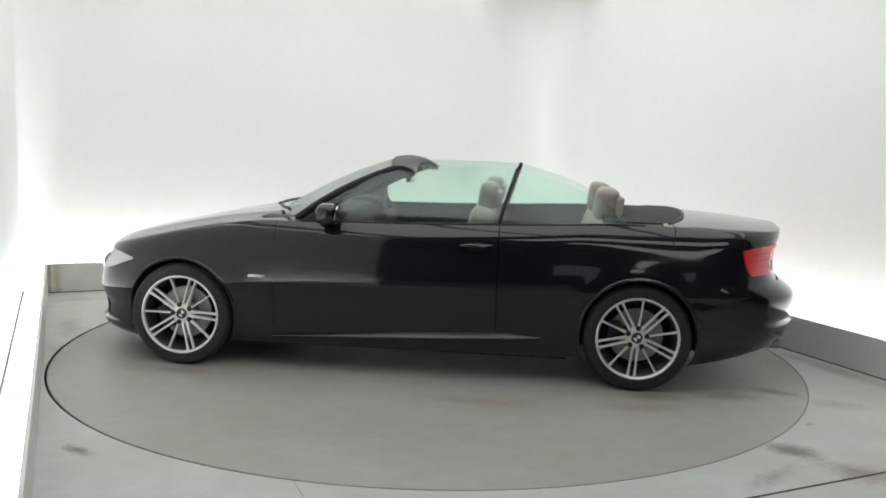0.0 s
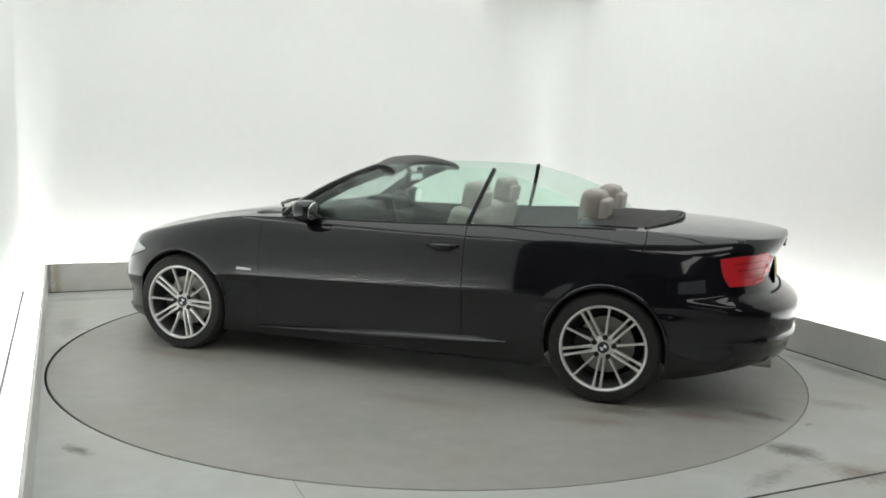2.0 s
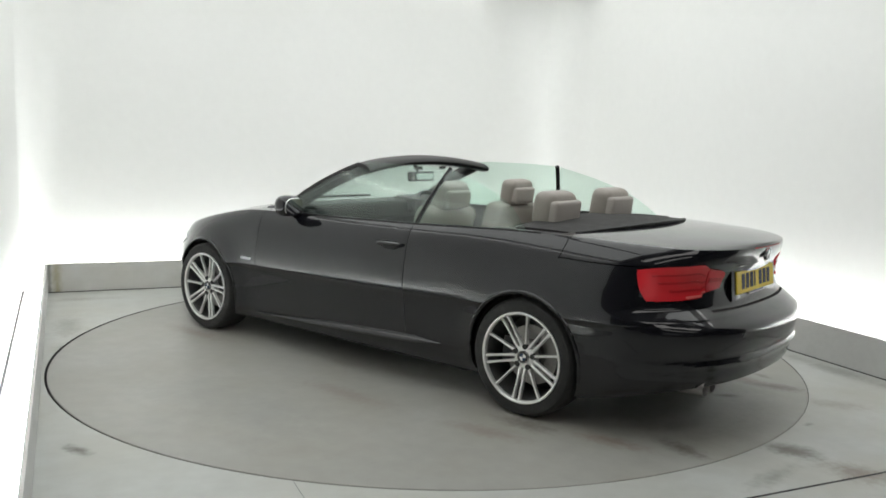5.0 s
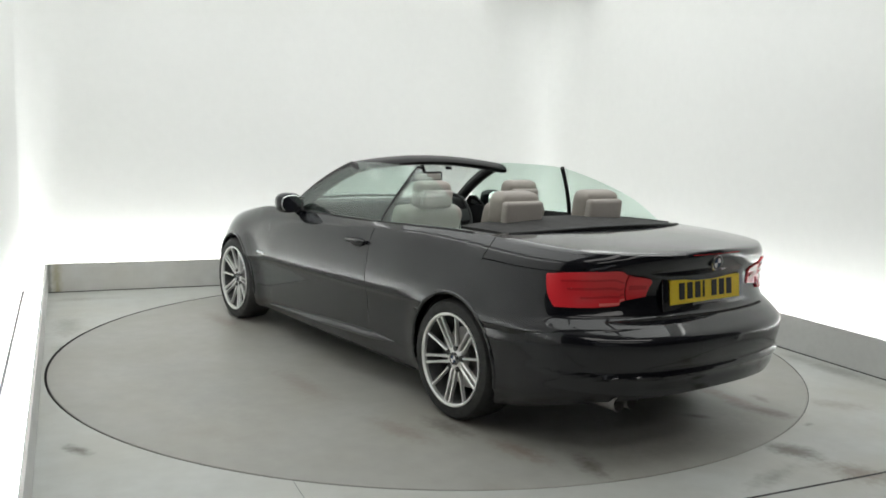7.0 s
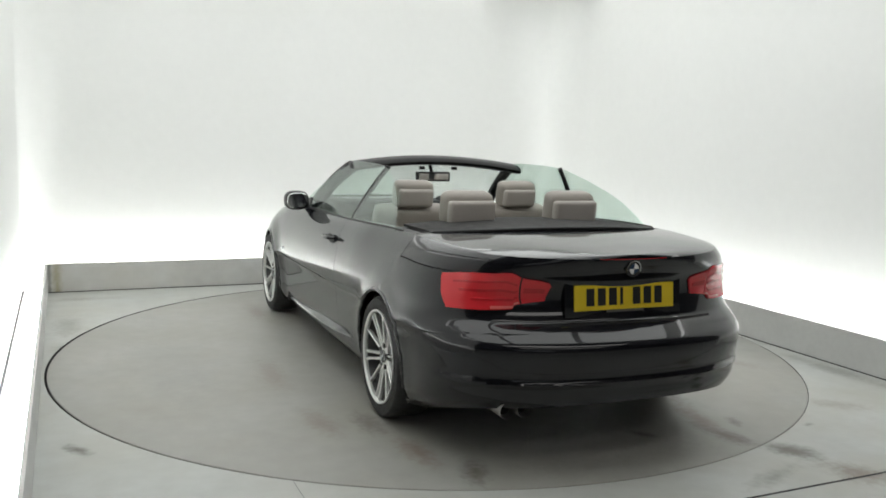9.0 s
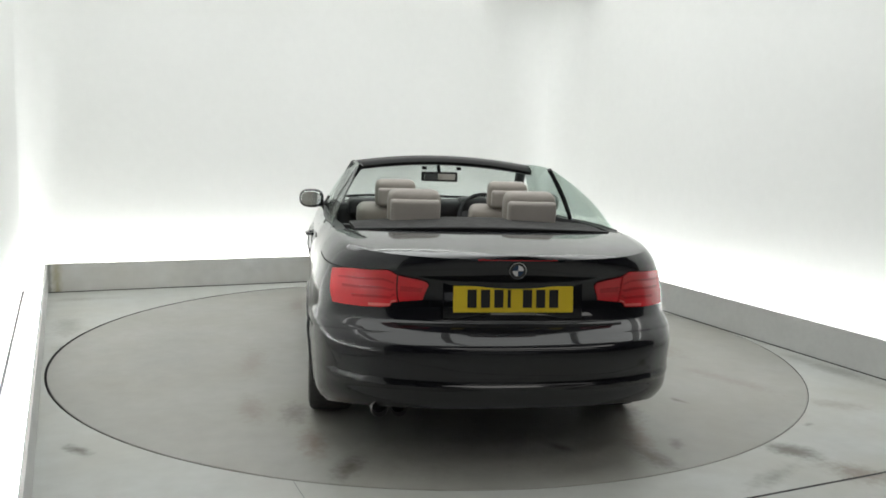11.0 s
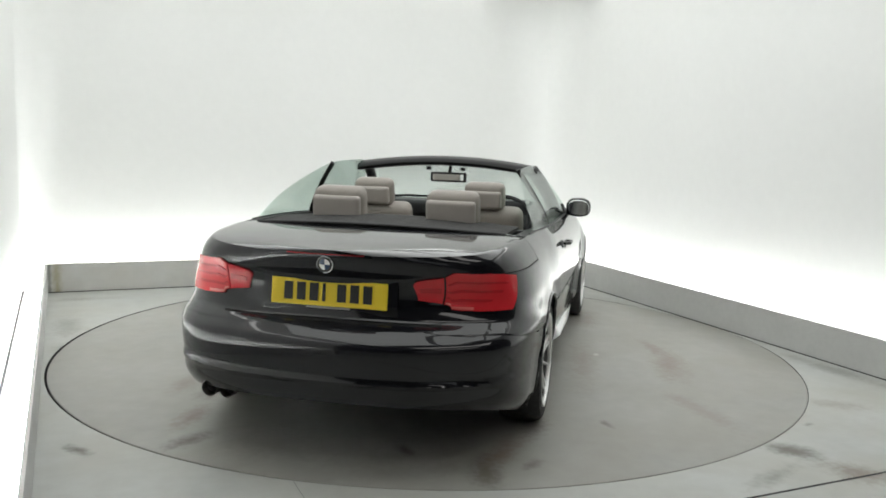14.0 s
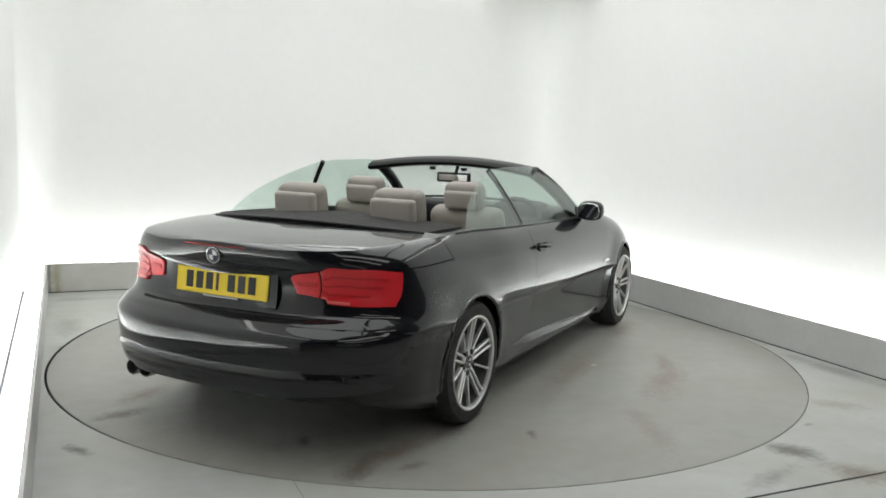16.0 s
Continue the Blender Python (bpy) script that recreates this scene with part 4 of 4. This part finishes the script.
def build_rear(car):
    # number plate, its recess trim and its dark characters as bars
    tilt = pose(-2.256, 0, 0.758, 0, 6, 0)

    def put(bm):
        bmesh.ops.transform(bm, matrix=tilt, verts=bm.verts)
        return bm
    part("plate_recess", put(box(0.004, 0.012, -0.31, 0.31, -0.085, 0.072, 0.004, 2)), PAINT, car, "dark recess behind the number plate")
    plate = part("number_plate", put(box(-0.006, 0.002, -0.266, 0.266, -0.0575, 0.0575, 0.002, 1)), YELLOW, car, "yellow number plate with dark bars")
    y = 0.205
    for k in range(7):
        w = 0.040 if k != 3 else 0.014
        part("plate_bar", put(box(-0.0085, -0.005, y - w, y, -0.036, 0.042)), INK, plate, smooth=0)
        y -= w + 0.019 + (0.035 if k == 3 else 0)
    part("dealer_strip", put(box(-0.008, -0.002, -0.10, 0.10, -0.068, -0.0585)), STEEL, plate, "thin pale strip below the plate", smooth=0)
    for yy in (-0.13, 0.13):
        part("plate_lamp", put(box(-0.004, 0.0, yy - 0.03, yy + 0.03, 0.064, 0.072)), LENS, car, smooth=0)
    # round badge in plain colours
    bp = pose(-2.311, 0, 0.893, 0, -97, 0)
    bm = bmesh.new()
    ring([(0.0005, 0.0), (0.033, 0.0), (0.037, -0.004), (0.037, -0.01)], 36, bm, axis="z", closed=False)
    bmesh.ops.transform(bm, matrix=bp @ pose(0, 0, 0.004), verts=bm.verts)
    badge = part("badge", bm, INK, car, "round badge in dark, blue and white")
    bm = ring([(0.034, 0.0045), (0.037, 0.0055), (0.038, 0.0)], 36, axis="z")
    bmesh.ops.transform(bm, matrix=bp, verts=bm.verts)
    part("badge_rim", bm, CHROME, badge)
    for k in range(4):
        bm = bmesh.new()
        a0 = radians(90 * k)
        c = bm.verts.new((0, 0, 0.0055))
        arc = [bm.verts.new((0.024 * math.cos(a0 + radians(9 * i)), 0.024 * math.sin(a0 + radians(9 * i)), 0.0055)) for i in range(11)]
        for p, q in zip(arc, arc[1:]):
            bm.faces.new((c, p, q))
        bmesh.ops.transform(bm, matrix=bp, verts=bm.verts)
        part("badge_quarter", bm, ENAMEL if k % 2 else BLUE, badge)
    # twin exhaust
    for yy in (0.572, 0.487):
        bm = ring([(0.036, -2.260), (0.039, -2.255), (0.039, -2.05), (0.033, -2.05), (0.033, -2.25)], 24, axis="x")
        bmesh.ops.translate(bm, verts=bm.verts, vec=(0, yy, 0.277))
        tip = part("exhaust_tip", bm, STEEL, car, "round steel exhaust tip")
        bm = ring([(0.0005, -2.21), (0.033, -2.21)], 24, axis="x", closed=False)
        bmesh.ops.translate(bm, verts=bm.verts, vec=(0, yy, 0.277))
        part("pipe_inside", bm, LINER, tip)
    bm = box(-2.12, -1.75, -0.40, 0.40, 0.34, 0.42, 0.04)
    part("silencer", bm, LINER, car)
    # shadow joint between boot lid and bumper
    for sgn in (1, -1):
        part("lid_joint", patch([[(("R", BOOT_C + 0.02 + (0.98 - BOOT_C) * i / 20), z) for z in (0.643, 0.650)] for i in range(21)], 0.002, None, sgn, 0.006), LINER, car)


def soft_box(size, bevel, m, seg=4):
    x, y, z = size
    return box(-x / 2, x / 2, -y / 2, y / 2, -z / 2, z / 2, bevel, seg, m=None if m is None else m)


def build_cabin(car):
    part("cabin_floor", box(-1.3, 0.9, -0.70, 0.70, 0.28, 0.31), PLASTIC, car, smooth=0)
    part("dashboard", box(0.48, 0.95, -0.70, 0.70, 0.70, 0.93, 0.05, 4), PLASTIC, car, "black dashboard")
    part("dash_top", box(0.40, 0.70, -0.62, 0.62, 0.85, 0.972, 0.045, 4), PLASTIC, car, "black padded top of the dashboard")
    part("instrument_hood", box(0.34, 0.56, -0.55, -0.20, 0.88, 1.0, 0.04, 4), PLASTIC, car)
    part("centre_console", box(-0.9, 0.5, -0.11, 0.11, 0.30, 0.56, 0.03, 3), PLASTIC, car)
    wheel = pose(0.30, -0.37, 0.86, 0, -65, 0)
    bm = ring([(0.185 + 0.015 * math.cos(a), 0.015 * math.sin(a)) for a in [2 * math.pi * k / 8 for k in range(8)]], 40, axis="z")
    bmesh.ops.transform(bm, matrix=wheel, verts=bm.verts)
    sw = part("steering_wheel", bm, PLASTIC, car, "black steering wheel")
    bm = box(-0.05, 0.05, -0.17, 0.17, -0.02, 0.015, 0.012, 2)
    box(-0.16, 0.0, -0.02, 0.02, -0.015, 0.01, 0.006, 2, bm=bm)
    bmesh.ops.transform(bm, matrix=wheel, verts=bm.verts)
    part("wheel_hub", bm, PLASTIC, sw)
    part("wiper", tube([(0.93, 0.25, 0.965), (0.86, 0.48, 0.972), (0.77, 0.62, 0.968)], 0.010, 6), SATIN, car, "black windscreen wiper")
    part("wiper", tube([(0.94, -0.35, 0.965), (0.97, -0.05, 0.968), (0.95, 0.25, 0.968)], 0.010, 6), SATIN, car, "black windscreen wiper")
    for y in (0.36, -0.36):
        seat = part("front_seat", box(-0.22, 0.33, y - 0.25, y + 0.25, 0.42, 0.56, 0.06, 4), LEATHER, car, "warm grey leather front seat")
        back = pose(-0.36, y, 0.72, 0, -16, 0)
        part("backrest", soft_box((0.15, 0.48, 0.62), 0.07, back, 5), LEATHER, seat)
        bm = soft_box((0.12, 0.255, 0.175), 0.055, pose(FH_X, y, 1.085, 0, -9, 0), 5)
        hr = part("headrest", bm, LEATHER, seat, "warm grey leather headrest")
        part("headrest_panel", soft_box((0.05, 0.225, 0.11), 0.022, pose(FH_X - 0.055, y, 1.065, 0, -9, 0), 4), PALE_LEATHER, hr, "paler leather headrest back")
        for yy in (-0.06, 0.06):
            part("headrest_rod", tube([(FH_X + 0.01, y + yy, 0.93), (FH_X, y + yy, 1.02)], 0.007, 8), CHROME, hr)
    bench = part("rear_bench", box(-1.05, -0.55, -0.58, 0.58, 0.40, 0.55, 0.06, 4), LEATHER, car, "warm grey leather rear bench")
    part("backrest", soft_box((0.16, 1.14, 0.5), 0.06, pose(-1.14, 0, 0.72, 0, -18, 0), 4), LEATHER, bench)
    for y in (0.325, -0.318):
        hr = part("headrest", soft_box((0.14, 0.29, 0.21), 0.062, pose(RH_X, y, 1.055, 0, -8, 0), 5), LEATHER, bench, "warm grey leather rear headrest")
        part("headrest_panel", soft_box((0.06, 0.27, 0.15), 0.025, pose(RH_X - 0.07, y, 1.035, 0, -6, 0), 4), PALE_LEATHER, hr, "paler leather headrest back")
    # cover of the roof well: a dark mat that curves round at its back
    bm = bmesh.new()
    rows_o, rows_i = [], []
    for i in range(25):
        s = -1 + 2 * i / 24
        xr = -1.53 - 0.16 * (1 - abs(s) ** 2.3)
        xf = -1.17
        ro = []
        for k in range(9):
            x = xf + (xr - xf) * k / 8
            y = s * (0.675 - 0.02 * k / 8)
            z = 0.974 + 0.033 * (1 - s * s) - 0.008 * (k / 8 - 0.4) ** 2
            ro.append((x, y, z + 0.004))
        rows_o.append(ro)
        rows_i.append([(x, y, z - 0.02) for x, y, z in ro])
    grid(rows_o, bm)
    for j in (0, 8):
        grid([[r[j] for r in rows_o], [r[j] for r in rows_i]], bm)
    for r in (0, -1):
        grid([rows_o[r], rows_i[r]], bm)
    bmesh.ops.remove_doubles(bm, verts=bm.verts, dist=1e-4)
    part("roof_well_cover", bm, FABRIC, car, "dark grey cover over the folded roof")
    rail = [(-1.55 - 0.16 * (1 - abs(s) ** 2.3), s * 0.660, 0.973 + 0.032 * (1 - s * s)) for s in [-1 + 2 * i / 40 for i in range(41)]]
    part("well_seal", tube(rail, 0.010, 8), SATIN, car)
    for s in (1, -1):
        part("bulkhead", box(-1.24, -1.18, min(s * 0.05, s * 0.72), max(s * 0.05, s * 0.72), 0.5, 0.965, 0.01), PLASTIC, car)


FH_X, RH_X = -0.46, -1.20


def build_car():
    car = tagged(new("car"), "black open-top convertible car with raised side windows on the turntable", "car")
    build_shell(car)
    build_seam_backing(car)
    build_underbody(car)
    for x, y, turn in ((WHEEL_X, 0.782, 16), (WHEEL_X, -0.782, 20), (-WHEEL_X, 0.768, -6), (-WHEEL_X, -0.768, 33)):
        build_wheel(car, x, y, turn)
    build_glass(car)
    build_mirrors(car)
    build_lights(car)
    build_rear(car)
    build_cabin(car)
    return car


build_room()
build_lamps()
turntable = build_turntable()
car = build_car()


def motions():
    offset = pose(*CAR_OFFSET, 0)
    walk(turntable, [(t, pose(0, 0, 0, 0, 0, a)) for t, a in TURN])
    walk(car, [(t, pose(0, 0, 0, 0, 0, a) @ offset) for t, a in TURN])


motions()
